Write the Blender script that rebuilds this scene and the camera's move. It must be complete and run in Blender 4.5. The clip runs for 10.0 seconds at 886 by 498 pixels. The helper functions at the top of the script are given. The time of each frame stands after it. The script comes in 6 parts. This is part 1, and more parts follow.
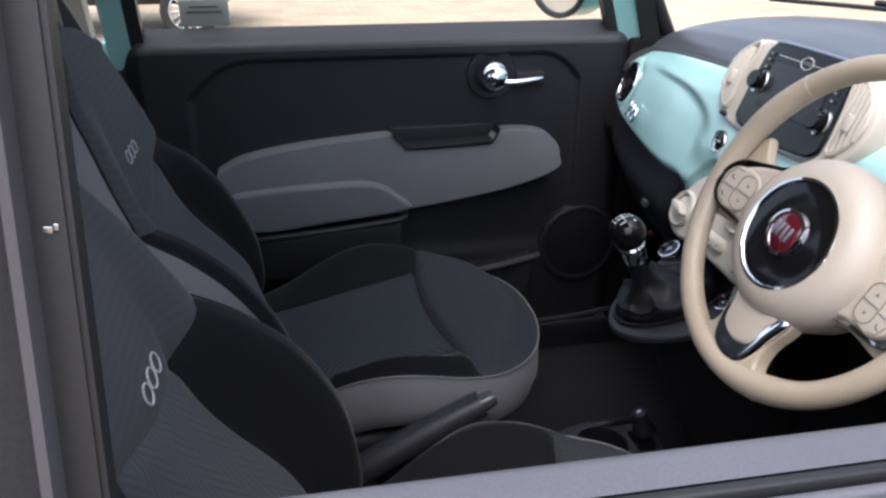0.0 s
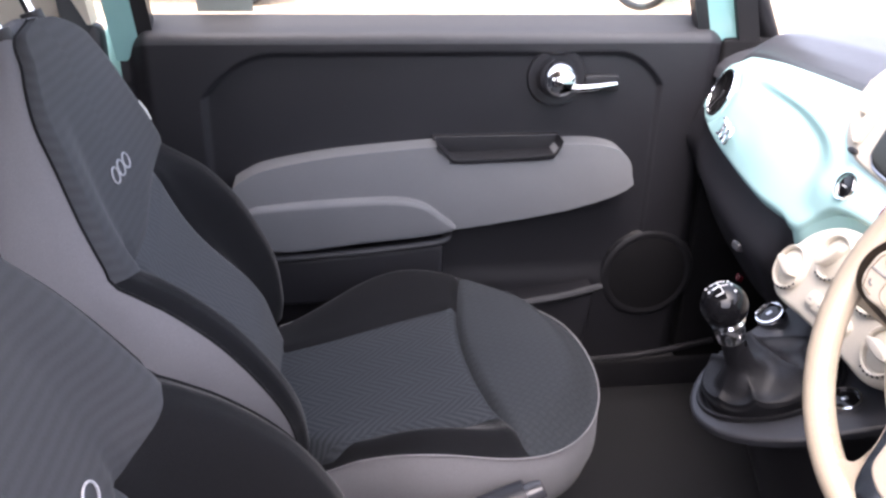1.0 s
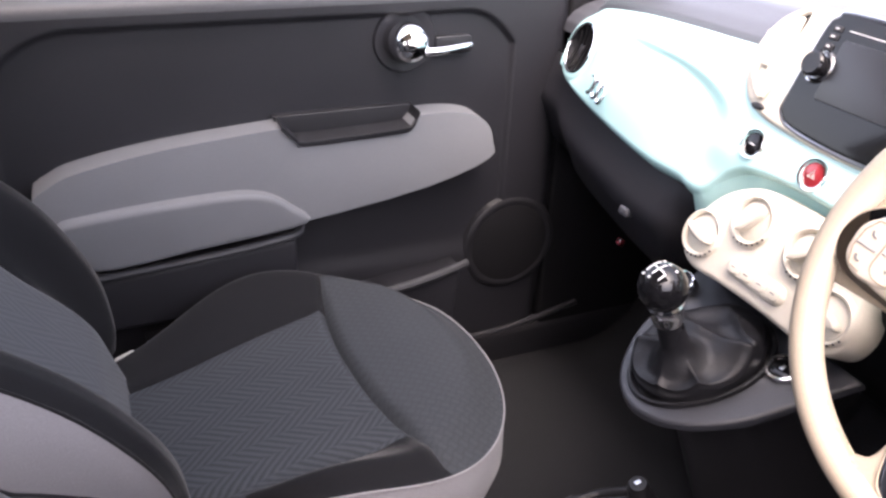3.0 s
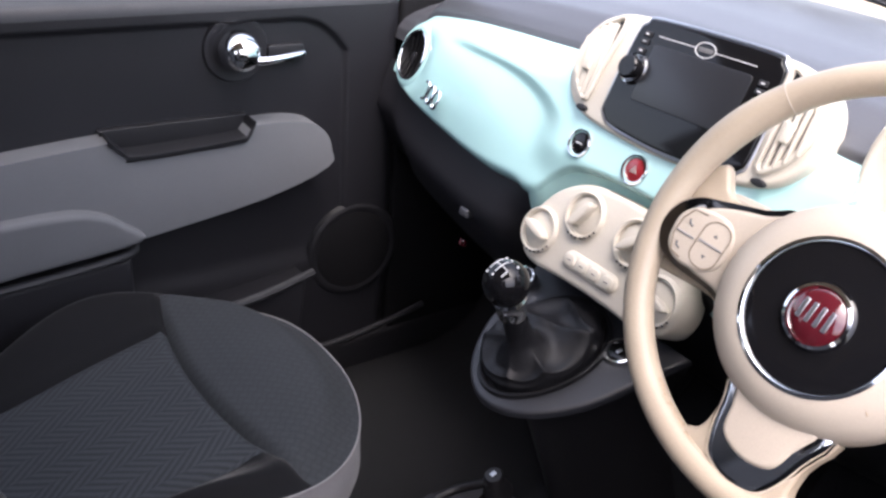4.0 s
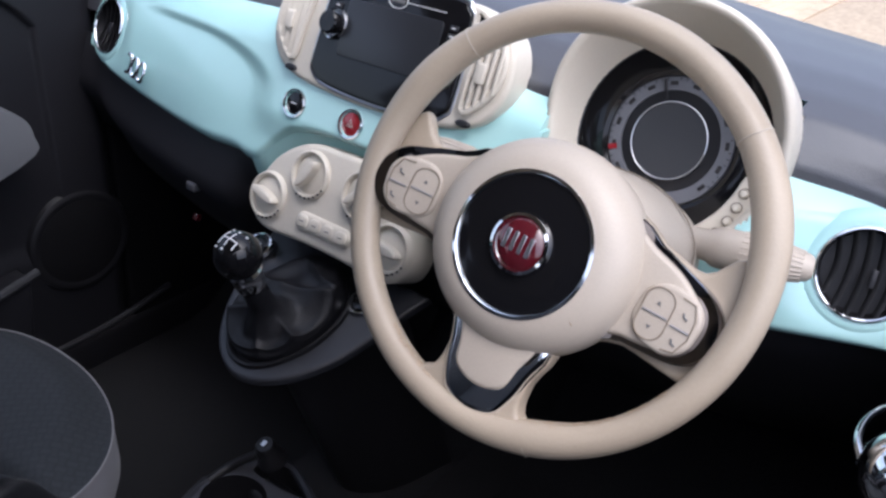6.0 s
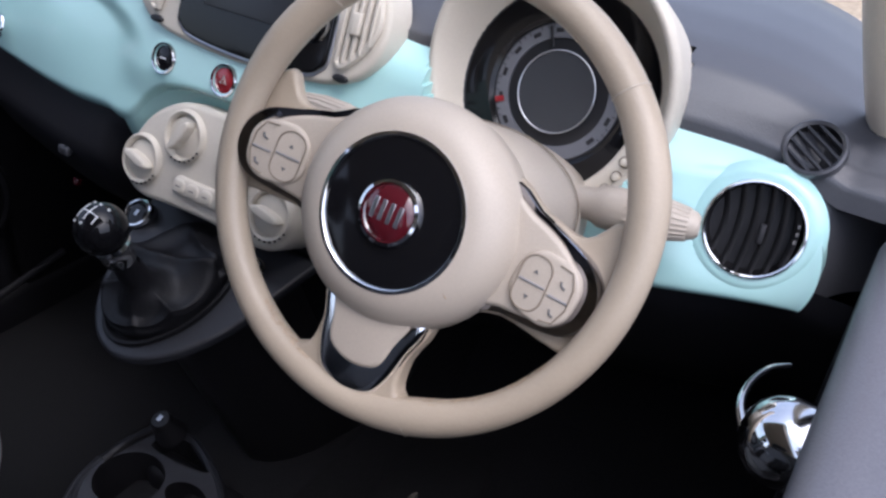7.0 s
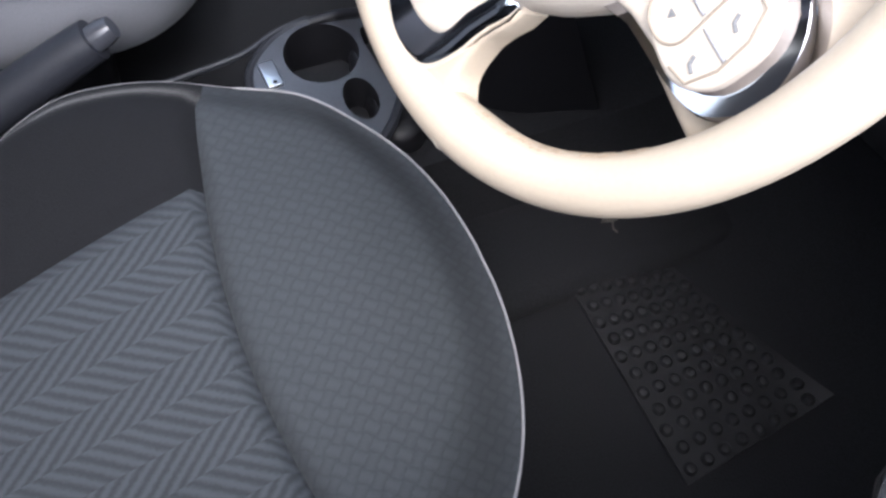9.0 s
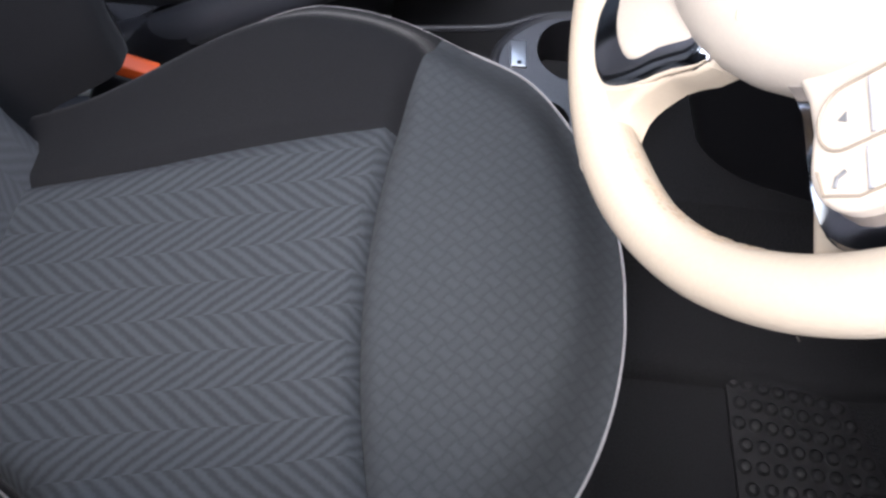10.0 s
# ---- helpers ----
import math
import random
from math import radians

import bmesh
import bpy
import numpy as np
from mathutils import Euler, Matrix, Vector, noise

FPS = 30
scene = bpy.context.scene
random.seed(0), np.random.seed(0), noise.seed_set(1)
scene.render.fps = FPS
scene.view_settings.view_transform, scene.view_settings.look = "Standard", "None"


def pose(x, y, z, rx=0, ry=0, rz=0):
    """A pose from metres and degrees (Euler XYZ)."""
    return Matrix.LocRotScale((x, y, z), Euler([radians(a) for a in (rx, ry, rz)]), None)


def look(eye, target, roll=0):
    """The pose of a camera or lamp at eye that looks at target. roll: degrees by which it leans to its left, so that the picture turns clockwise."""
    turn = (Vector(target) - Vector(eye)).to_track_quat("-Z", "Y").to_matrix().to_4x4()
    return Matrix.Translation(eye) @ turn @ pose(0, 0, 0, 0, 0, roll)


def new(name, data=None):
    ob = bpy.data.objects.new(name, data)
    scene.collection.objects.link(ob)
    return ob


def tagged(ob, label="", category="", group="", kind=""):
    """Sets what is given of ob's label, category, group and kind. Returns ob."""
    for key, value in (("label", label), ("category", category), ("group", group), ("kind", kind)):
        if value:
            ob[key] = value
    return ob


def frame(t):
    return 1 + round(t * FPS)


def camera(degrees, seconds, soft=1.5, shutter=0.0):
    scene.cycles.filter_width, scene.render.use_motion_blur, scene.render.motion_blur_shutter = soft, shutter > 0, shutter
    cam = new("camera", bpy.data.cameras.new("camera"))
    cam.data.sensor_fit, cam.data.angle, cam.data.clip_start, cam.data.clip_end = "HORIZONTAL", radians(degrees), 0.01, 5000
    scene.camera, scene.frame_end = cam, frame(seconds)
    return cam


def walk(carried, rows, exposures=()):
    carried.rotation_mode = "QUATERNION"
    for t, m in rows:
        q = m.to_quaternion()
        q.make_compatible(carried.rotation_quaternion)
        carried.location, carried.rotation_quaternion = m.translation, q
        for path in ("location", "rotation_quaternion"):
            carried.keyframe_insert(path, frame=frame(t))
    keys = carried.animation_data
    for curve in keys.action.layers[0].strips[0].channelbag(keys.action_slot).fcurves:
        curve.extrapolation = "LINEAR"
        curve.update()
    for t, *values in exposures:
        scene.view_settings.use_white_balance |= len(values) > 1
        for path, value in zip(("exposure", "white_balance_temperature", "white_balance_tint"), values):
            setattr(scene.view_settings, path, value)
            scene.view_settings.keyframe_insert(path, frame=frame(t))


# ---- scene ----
cam = camera(55.9, 10.0, soft=2.6)
PATH = [
    (0, (0.01, 0.338, 1.306), (0.371, 2.135, 0.506), 0.4),
    (0.5, (0.05, 0.474, 1.308), (0.342, 2.271, 0.48), 0.4),
    (1, (0.059, 0.576, 1.307), (0.298, 2.362, 0.439), 1.4),
    (1.5, (0.025, 0.664, 1.299), (0.359, 2.423, 0.407), 1.4),
    (2, (0.011, 0.716, 1.289), (0.45, 2.425, 0.347), 1.1),
    (3.5, (-0.03, 0.748, 1.283), (0.864, 2.282, 0.363), 3.9),
    (4, (-0.028, 0.743, 1.286), (1.025, 2.179, 0.377), 4.8),
    (4.5, (-0.015, 0.744, 1.289), (1.132, 2.092, 0.359), 4.3),
    (5, (-0.004, 0.739, 1.29), (1.245, 1.986, 0.348), 4.5),
    (5.5, (-0.007, 0.729, 1.298), (1.352, 1.845, 0.345), 5.2),
    (7, (0.064, 0.707, 1.298), (1.518, 1.554, 0.218), 5.1),
    (7.5, (0.156, 0.693, 1.28), (1.408, 1.539, -0.031), 5.7),
    (8, (0.221, 0.665, 1.249), (1.174, 1.584, -0.25), 4.4),
    (8.5, (0.275, 0.696, 1.194), (0.95, 1.657, -0.425), 4.6),
    (9, (0.324, 0.719, 1.177), (0.78, 1.628, -0.545), 5.8),
    (9.5, (0.353, 0.721, 1.168), (0.526, 1.668, -0.585), 4.1),
    (10, (0.377, 0.716, 1.173), (0.319, 1.69, -0.572), 2.9),
]
EXPOSURES = [(0.0, 1.52, 6150, 14), (0.5, 2.4, 6400, 20), (1.0, 2.97, 6550, 22), (1.5, 3.35, 6750, 22), (2.0, 3.8, 7300, 26), (3.5, 2.76, 6600, 22), (4.5, 2.0, 6250, 18), (5.5, 1.50, 5850, 17), (7.0, 1.28, 5850, 18), (7.5, 1.13, 5900, 19), (8.0, 1.57, 6000, 21), (8.5, 2.38, 5850, 16), (9.5, 3.03, 5950, 12), (10.0, 2.88, 6050, 14)]
walk(cam, [(t, look(eye, target, roll)) for t, eye, target, roll in PATH],
     exposures=EXPOSURES)


# ---- geometry helpers ----
YC = 1.287                                   # the car's middle line


def flip(y):
    return 2 * YC - y


def finish(geo, material, name, smooth=True, angle=38):
    verts, faces = geo
    me = bpy.data.meshes.new(name)
    me.from_pydata([tuple(v) for v in verts], [], [tuple(f) for f in faces])
    bm = bmesh.new()
    bm.from_mesh(me)
    bmesh.ops.recalc_face_normals(bm, faces=bm.faces)
    bm.to_mesh(me)
    bm.free()
    me.materials.append(material)
    if smooth:
        me.shade_smooth()
        me.set_sharp_from_angle(angle=radians(angle))
    return me


def thing(name, m=None, label="", category="", group="", kind=""):
    ob = new(name)
    ob.empty_display_size = 0.05
    if m is not None:
        ob.matrix_basis = m
    return tagged(ob, label, category, group, kind)


def base_of(ob):
    while ob.parent:
        ob = ob.parent
    return ob.matrix_basis


def part(name, geo, material, parent, label="", smooth=True, world=False, angle=38):
    """One mesh under a thing or a part, in the thing's own frame, or given in the world's."""
    if world:
        back = base_of(parent).inverted()
        geo = ([back @ Vector(v) for v in geo[0]], geo[1])
    ob = new(name, finish(geo, material, name, smooth, angle))
    ob.parent = parent
    return tagged(ob, label)


def solo(name, geo, material, label="", category="", group="", kind="", smooth=True, angle=38):
    """A thing of one mesh."""
    return tagged(new(name, finish(geo, material, name, smooth, angle)), label, category, group, kind)


def moved(geo, m):
    return ([m @ Vector(v) for v in geo[0]], geo[1])


def joined(*geos):
    verts, faces = [], []
    for v, f in geos:
        n = len(verts)
        verts += list(v)
        faces += [tuple(i + n for i in face) for face in f]
    return verts, faces


def from_bm(bm):
    bm.verts.index_update()
    geo = ([v.co.copy() for v in bm.verts], [[v.index for v in f.verts] for f in bm.faces])
    bm.free()
    return geo


def box(sx, sy, sz, bevel=0.0, m=None, segs=3):
    bm = bmesh.new()
    bmesh.ops.create_cube(bm, size=1)
    bmesh.ops.scale(bm, vec=(sx, sy, sz), verts=bm.verts)
    if bevel:
        bmesh.ops.bevel(bm, geom=list(bm.edges), offset=bevel, segments=segs, profile=0.5, affect="EDGES")
    geo = from_bm(bm)
    return moved(geo, m) if m is not None else geo


def bounds_box(x0, x1, y0, y1, z0, z1, bevel=0.0):
    return box(x1 - x0, y1 - y0, z1 - z0, bevel, Matrix.Translation(((x0 + x1) / 2, (y0 + y1) / 2, (z0 + z1) / 2)))


def spline(points, n=8, closed=True):
    """A smooth line through points."""
    p = [Vector(q) for q in points]
    k = len(p)
    out = []
    for i in range(k if closed else k - 1):
        if closed:
            a, b, c, d = p[i - 1], p[i], p[(i + 1) % k], p[(i + 2) % k]
        else:
            a, b, c, d = p[max(i - 1, 0)], p[i], p[i + 1], p[min(i + 2, k - 1)]
        for j in range(n):
            t = j / n
            out.append(0.5 * (2 * b + (c - a) * t + (2 * a - 5 * b + 4 * c - d) * t * t + (3 * b - a - 3 * c + d) * t ** 3))
    if not closed:
        out.append(p[-1])
    return out


def prism(outline, z0, z1, bevel=0.0, m=None, segs=3, both=False):
    """A plate with a flat outline, from z0 to z1, its upper edge rounded."""
    bm = bmesh.new()
    pts = [Vector((q[0], q[1], z0)) for q in outline]
    low = [bm.verts.new(q) for q in pts]
    high = [bm.verts.new((q.x, q.y, z1)) for q in pts]
    n = len(pts)
    bm.faces.new(list(reversed(low)))
    bm.faces.new(high)
    for i in range(n):
        bm.faces.new((low[i], low[(i + 1) % n], high[(i + 1) % n], high[i]))
    bm.normal_update()
    if bevel:
        tops = set(high) | (set(low) if both else set())
        edges = [e for e in bm.edges if e.verts[0] in tops and e.verts[1] in tops and abs(e.verts[0].co.z - e.verts[1].co.z) < 1e-6]
        bmesh.ops.bevel(bm, geom=edges, offset=bevel, segments=segs, profile=0.5, affect="EDGES", clamp_overlap=True)
    geo = from_bm(bm)
    return moved(geo, m) if m is not None else geo


def sloped(outer, inner, levels):
    """A band from an outer outline in to an inner one of as many points; levels: share of the way in, and height."""
    n = len(outer)
    verts = [Vector((a[0] + (b[0] - a[0]) * w, a[1] + (b[1] - a[1]) * w, h)) for w, h in levels for a, b in zip(outer, inner)]
    return verts, [(k * n + i, k * n + (i + 1) % n, (k + 1) * n + (i + 1) % n, (k + 1) * n + i) for k in range(len(levels) - 1) for i in range(n)]


def lathe(profile, n=40, m=None, cap=False):
    """Radius and height pairs turned round z."""
    verts, faces = [], []
    k = len(profile)
    for i in range(n):
        a = 2 * math.pi * i / n
        verts += [(r * math.cos(a), r * math.sin(a), h) for r, h in profile]
    for i in range(n):
        j = (i + 1) % n
        faces += [(i * k + q, j * k + q, j * k + q + 1, i * k + q + 1) for q in range(k - 1)]
    if cap:
        faces.append([i * k for i in range(n)])
        faces.append([i * k + k - 1 for i in range(n)])
    geo = (verts, faces)
    return moved(geo, m) if m is not None else geo


def tube(path, radius, n=10, closed=False, flat=1.0):
    """A round bar along a line; radius one number or one for each point."""
    p = [Vector(q) for q in path]
    k = len(p)
    radii = radius if isinstance(radius, (list, tuple)) else [radius] * k
    verts, faces = [], []
    side = None
    for i in range(k):
        along = (p[(i + 1) % k] - p[i - 1]) if closed else (p[min(i + 1, k - 1)] - p[max(i - 1, 0)])
        along.normalize()
        if side is None:
            side = along.orthogonal().normalized()
        side = (side - along * side.dot(along)).normalized()
        other = along.cross(side)
        for j in range(n):
            a = 2 * math.pi * j / n
            verts.append(p[i] + radii[i] * (math.cos(a) * side + flat * math.sin(a) * other))
    for i in range(k if closed else k - 1):
        q = (i + 1) % k
        faces += [(i * n + j, i * n + (j + 1) % n, q * n + (j + 1) % n, q * n + j) for j in range(n)]
    if closed:
        # close without a twist
        a, best = (k - 1) * n, 0
        best = min(range(n), key=lambda s: (verts[a] - verts[s]).length)
        faces = faces[: (k - 1) * n] + [(a + j, a + (j + 1) % n, (j + 1 + best) % n, (j + best) % n) for j in range(n)]
    else:
        faces += [tuple(range(n)), tuple((k - 1) * n + j for j in range(n))]
    return verts, faces


def grid(f, us, vs, closed_u=False):
    """A surface from f(u, v)."""
    verts = [Vector(f(u, v)) for u in us for v in vs]
    k = len(vs)
    rows = len(us)
    faces = [((i % rows) * k + j, ((i + 1) % rows) * k + j, ((i + 1) % rows) * k + j + 1, (i % rows) * k + j + 1)
             for i in range(rows if closed_u else rows - 1) for j in range(k - 1)]
    return verts, faces


def thick(geo, d):
    """The sheet and a copy of it moved by d, closed round its rim."""
    bm = bmesh.new()
    vs = [bm.verts.new(v) for v in geo[0]]
    for f in geo[1]:
        bm.faces.new([vs[i] for i in f])
    bmesh.ops.recalc_face_normals(bm, faces=bm.faces)
    r = bmesh.ops.extrude_face_region(bm, geom=list(bm.faces))
    for e in r["geom"]:
        if isinstance(e, bmesh.types.BMVert):
            e.co += Vector(d)
    return from_bm(bm)


def steps(a, b, n):
    return [a + (b - a) * i / n for i in range(n + 1)]


def curve1(pairs):
    """A smooth function through pairs of x and value."""
    xs = [p[0] for p in pairs]
    ys = [p[1] for p in pairs]

    def f(x):
        if x <= xs[0]:
            return ys[0]
        if x >= xs[-1]:
            return ys[-1]
        i = max(j for j in range(len(xs) - 1) if xs[j] <= x)
        t = (x - xs[i]) / (xs[i + 1] - xs[i])

        def slope(j):
            if j in (0, len(xs) - 1):
                return 0 if 0 < j else (ys[1] - ys[0]) / (xs[1] - xs[0])
            return (ys[j + 1] - ys[j - 1]) / (xs[j + 1] - xs[j - 1])
        h = xs[i + 1] - xs[i]
        a, b = slope(i) * h, slope(i + 1) * h
        return (2 * t ** 3 - 3 * t * t + 1) * ys[i] + (t ** 3 - 2 * t * t + t) * a + (-2 * t ** 3 + 3 * t * t) * ys[i + 1] + (t ** 3 - t * t) * b
    return f


def soft_step(x, a, b):
    t = min(1.0, max(0.0, (x - a) / (b - a)))
    return t * t * (3 - 2 * t)


def rounded_rect(w, h, r, n=5):
    out = []
    for cx, cy, a0 in ((w / 2 - r, h / 2 - r, 0), (-w / 2 + r, h / 2 - r, 90), (-w / 2 + r, -h / 2 + r, 180), (w / 2 - r, -h / 2 + r, 270)):
        for i in range(n + 1):
            a = radians(a0 + 90 * i / n)
            out.append((cx + r * math.cos(a), cy + r * math.sin(a)))
    return out


def oval(a, b, n=32, cx=0.0, cy=0.0):
    return [(cx + a * math.cos(2 * math.pi * i / n), cy + b * math.sin(2 * math.pi * i / n)) for i in range(n)]


def facing(place, out, up=(0, 0, 1)):
    """A frame at place whose z points along out and whose y points upwards."""
    z = Vector(out).normalized()
    x = Vector(up).cross(z).normalized()
    y = z.cross(x)
    m = Matrix((x, y, z)).transposed().to_4x4()
    m.translation = Vector(place)
    return m


# ---- light ----
world = bpy.data.worlds.new("overcast_sky")
scene.world = world
world.use_nodes = True
wn = world.node_tree.nodes
sky = wn.new("ShaderNodeTexSky")
sky.sky_type = "NISHITA"
sky.sun_disc = False
sky.sun_elevation, sky.sun_rotation = radians(65), radians(205)
sky.air_density, sky.dust_density, sky.ozone_density = 1.0, 4.0, 1.0
wn["Background"].inputs["Strength"].default_value = 0.15
haze = wn.new("ShaderNodeHueSaturation")            # thin overcast: a greyer sky
haze.inputs["Saturation"].default_value = 0.6
world.node_tree.links.new(sky.outputs[0], haze.inputs["Color"])
world.node_tree.links.new(haze.outputs[0], wn["Background"].inputs[0])
sun_data = bpy.data.lights.new("sun", "SUN")
sun_data.energy, sun_data.angle, sun_data.color = 0.5, radians(80), (1.0, 0.95, 0.87)
sun = new("sun", sun_data)
sun.matrix_basis = look((-0.6, -0.9, 5.9), (0.4, 1.2, 0.9))


# ---- materials ----
def material(name, colour, rough=0.5, metal=0.0, grain=0.0, grain_size=400.0, stain=0.06, stain_size=7.0, bump=0.0, coat=0.0, sheen=0.0, specular=0.5):
    """A surface with fine grain and broad, faint unevenness in colour, gloss and relief."""
    mat = bpy.data.materials.new(name)
    mat.use_nodes = True
    nodes, links = mat.node_tree.nodes, mat.node_tree.links
    bsdf = nodes["Principled BSDF"]
    place = nodes.new("ShaderNodeTexCoord")
    broad = nodes.new("ShaderNodeTexNoise")
    broad.inputs["Scale"].default_value, broad.inputs["Detail"].default_value = stain_size, 5
    fine = nodes.new("ShaderNodeTexNoise")
    fine.inputs["Scale"].default_value, fine.inputs["Detail"].default_value = grain_size, 2
    for n in (broad, fine):
        links.new(place.outputs["Object"], n.inputs["Vector"])
    tone = nodes.new("ShaderNodeMapRange")
    tone.inputs["From Min"].default_value, tone.inputs["From Max"].default_value = 0.3, 0.7
    tone.inputs["To Min"].default_value, tone.inputs["To Max"].default_value = 1 - stain, 1 + stain
    links.new(broad.outputs["Fac"], tone.inputs["Value"])
    speck = nodes.new("ShaderNodeMapRange")
    speck.inputs["From Min"].default_value, speck.inputs["From Max"].default_value = 0.3, 0.7
    speck.inputs["To Min"].default_value, speck.inputs["To Max"].default_value = 1 - grain, 1 + grain
    links.new(fine.outputs["Fac"], speck.inputs["Value"])
    both = nodes.new("ShaderNodeMath")
    both.operation = "MULTIPLY"
    links.new(tone.outputs[0], both.inputs[0])
    links.new(speck.outputs[0], both.inputs[1])
    scale = nodes.new("ShaderNodeVectorMath")
    scale.operation = "SCALE"
    scale.inputs[0].default_value = colour
    links.new(both.outputs[0], scale.inputs["Scale"])
    links.new(scale.outputs[0], bsdf.inputs["Base Color"])
    worn = nodes.new("ShaderNodeMapRange")
    worn.inputs["To Min"].default_value, worn.inputs["To Max"].default_value = max(0.02, rough - 0.06), min(1.0, rough + 0.06)
    links.new(broad.outputs["Fac"], worn.inputs["Value"])
    links.new(worn.outputs[0], bsdf.inputs["Roughness"])
    bsdf.inputs["Metallic"].default_value = metal
    bsdf.inputs["Coat Weight"].default_value = coat
    bsdf.inputs["Coat Roughness"].default_value = 0.05
    bsdf.inputs["Sheen Weight"].default_value = sheen
    bsdf.inputs["Sheen Roughness"].default_value = 0.35
    bsdf.inputs["Specular IOR Level"].default_value = specular
    if bump:
        relief = nodes.new("ShaderNodeBump")
        relief.inputs["Strength"].default_value, relief.inputs["Distance"].default_value = bump, 0.0015
        links.new(fine.outputs["Fac"], relief.inputs["Height"])
        links.new(relief.outputs[0], bsdf.inputs["Normal"])
    return mat


def math_node(nodes, links, op, a, b=None):
    n = nodes.new("ShaderNodeMath")
    n.operation = op
    for i, v in enumerate((a, b)):
        if v is None:
            continue
        if isinstance(v, (int, float)):
            n.inputs[i].default_value = v
        else:
            links.new(v, n.inputs[i])
    return n.outputs[0]


def woven(name, dark, light, period, band, slant, contrast=1.0, rough=0.9, rise=0.1, basket=False, sheen=0.03):
    """Broken herringbone: slanting stripes whose slant turns over, half a step on, from band to band; or a basket weave of small crossing strands."""
    mat = material(name, dark, rough, grain=0.25, grain_size=900, stain=0.08, stain_size=9, sheen=sheen)
    nodes, links = mat.node_tree.nodes, mat.node_tree.links
    place = nodes.new("ShaderNodeTexCoord")
    split = nodes.new("ShaderNodeSeparateXYZ")
    wob = nodes.new("ShaderNodeTexNoise")
    wob.inputs["Scale"].default_value = 14
    fray = nodes.new("ShaderNodeTexNoise")
    fray.inputs["Scale"].default_value = 330
    for noise in (wob, fray):
        links.new(place.outputs["Object"], noise.inputs["Vector"])
    links.new(place.outputs["Object"], split.inputs[0])
    def op(kind, a, b=None):
        return math_node(nodes, links, kind, a, b)
    length = op("ADD", op("MULTIPLY", split.outputs["X"], 1.0 - 0.7 * rise), op("MULTIPLY", split.outputs["Z"], rise))
    across = op("SUBTRACT", split.outputs["Y"], op("MULTIPLY", length, 0.20 * (1 - rise)))
    across = op("ADD", across, op("MULTIPLY", wob.outputs["Fac"], 0.006))
    if basket:
        u = op("ADD", op("MULTIPLY", op("ADD", length, across), 0.7071 / period), op("MULTIPLY", fray.outputs["Fac"], 0.25))
        v = op("ADD", op("MULTIPLY", op("SUBTRACT", length, across), 0.7071 / period), op("MULTIPLY", fray.outputs["Fac"], 0.25))
        odd = op("FLOORED_MODULO", op("ADD", op("FLOOR", u), op("FLOOR", v)), 2.0)
        one = op("MULTIPLY", op("SINE", op("MULTIPLY", op("FRACT", u), math.pi)), op("SUBTRACT", 1.0, odd))
        two = op("MULTIPLY", op("SINE", op("MULTIPLY", op("FRACT", v), math.pi)), odd)
        wave = op("ADD", op("MULTIPLY", op("ADD", one, op("MULTIPLY", two, 0.75)), contrast), 0.5 - 0.5 * contrast)
    else:
        odd = op("FLOORED_MODULO", op("FLOOR", op("DIVIDE", across, band)), 2.0)
        zig = op("DIVIDE", op("PINGPONG", across, band), band)
        along = op("ADD", op("DIVIDE", length, period), op("MULTIPLY", zig, slant))
        along = op("ADD", op("ADD", along, op("MULTIPLY", odd, 0.5)), op("MULTIPLY", fray.outputs["Fac"], 0.35))
        swing = op("SINE", op("MULTIPLY", along, 2 * math.pi))
        wave = op("ADD", op("MULTIPLY", swing, 0.5 * contrast), 0.58)
    mix = nodes.new("ShaderNodeMix")
    mix.data_type = "RGBA"
    links.new(wave, mix.inputs["Factor"])
    bsdf = nodes["Principled BSDF"]
    links.new(bsdf.inputs["Base Color"].links[0].from_socket, mix.inputs[6])
    mix.inputs[7].default_value = (*light, 1)
    links.new(mix.outputs[2], bsdf.inputs["Base Color"])
    relief = nodes.new("ShaderNodeBump")
    relief.inputs["Strength"].default_value, relief.inputs["Distance"].default_value = 0.35, 0.001
    links.new(wave, relief.inputs["Height"])
    links.new(relief.outputs[0], bsdf.inputs["Normal"])
    return mat


def clear(name, tint, gloss):
    """Thin window glass: light goes straight through, with a mirror's share on top."""
    mat = bpy.data.materials.new(name)
    mat.use_nodes = True
    nodes, links = mat.node_tree.nodes, mat.node_tree.links
    nodes.remove(nodes["Principled BSDF"])
    see, shine, mix = nodes.new("ShaderNodeBsdfTransparent"), nodes.new("ShaderNodeBsdfGlossy"), nodes.new("ShaderNodeMixShader")
    see.inputs["Color"].default_value = (*tint, 1)
    shine.inputs["Roughness"].default_value = 0.02
    mix.inputs[0].default_value = gloss
    links.new(see.outputs[0], mix.inputs[1])
    links.new(shine.outputs[0], mix.inputs[2])
    links.new(mix.outputs[0], nodes["Material Output"].inputs["Surface"])
    return mat


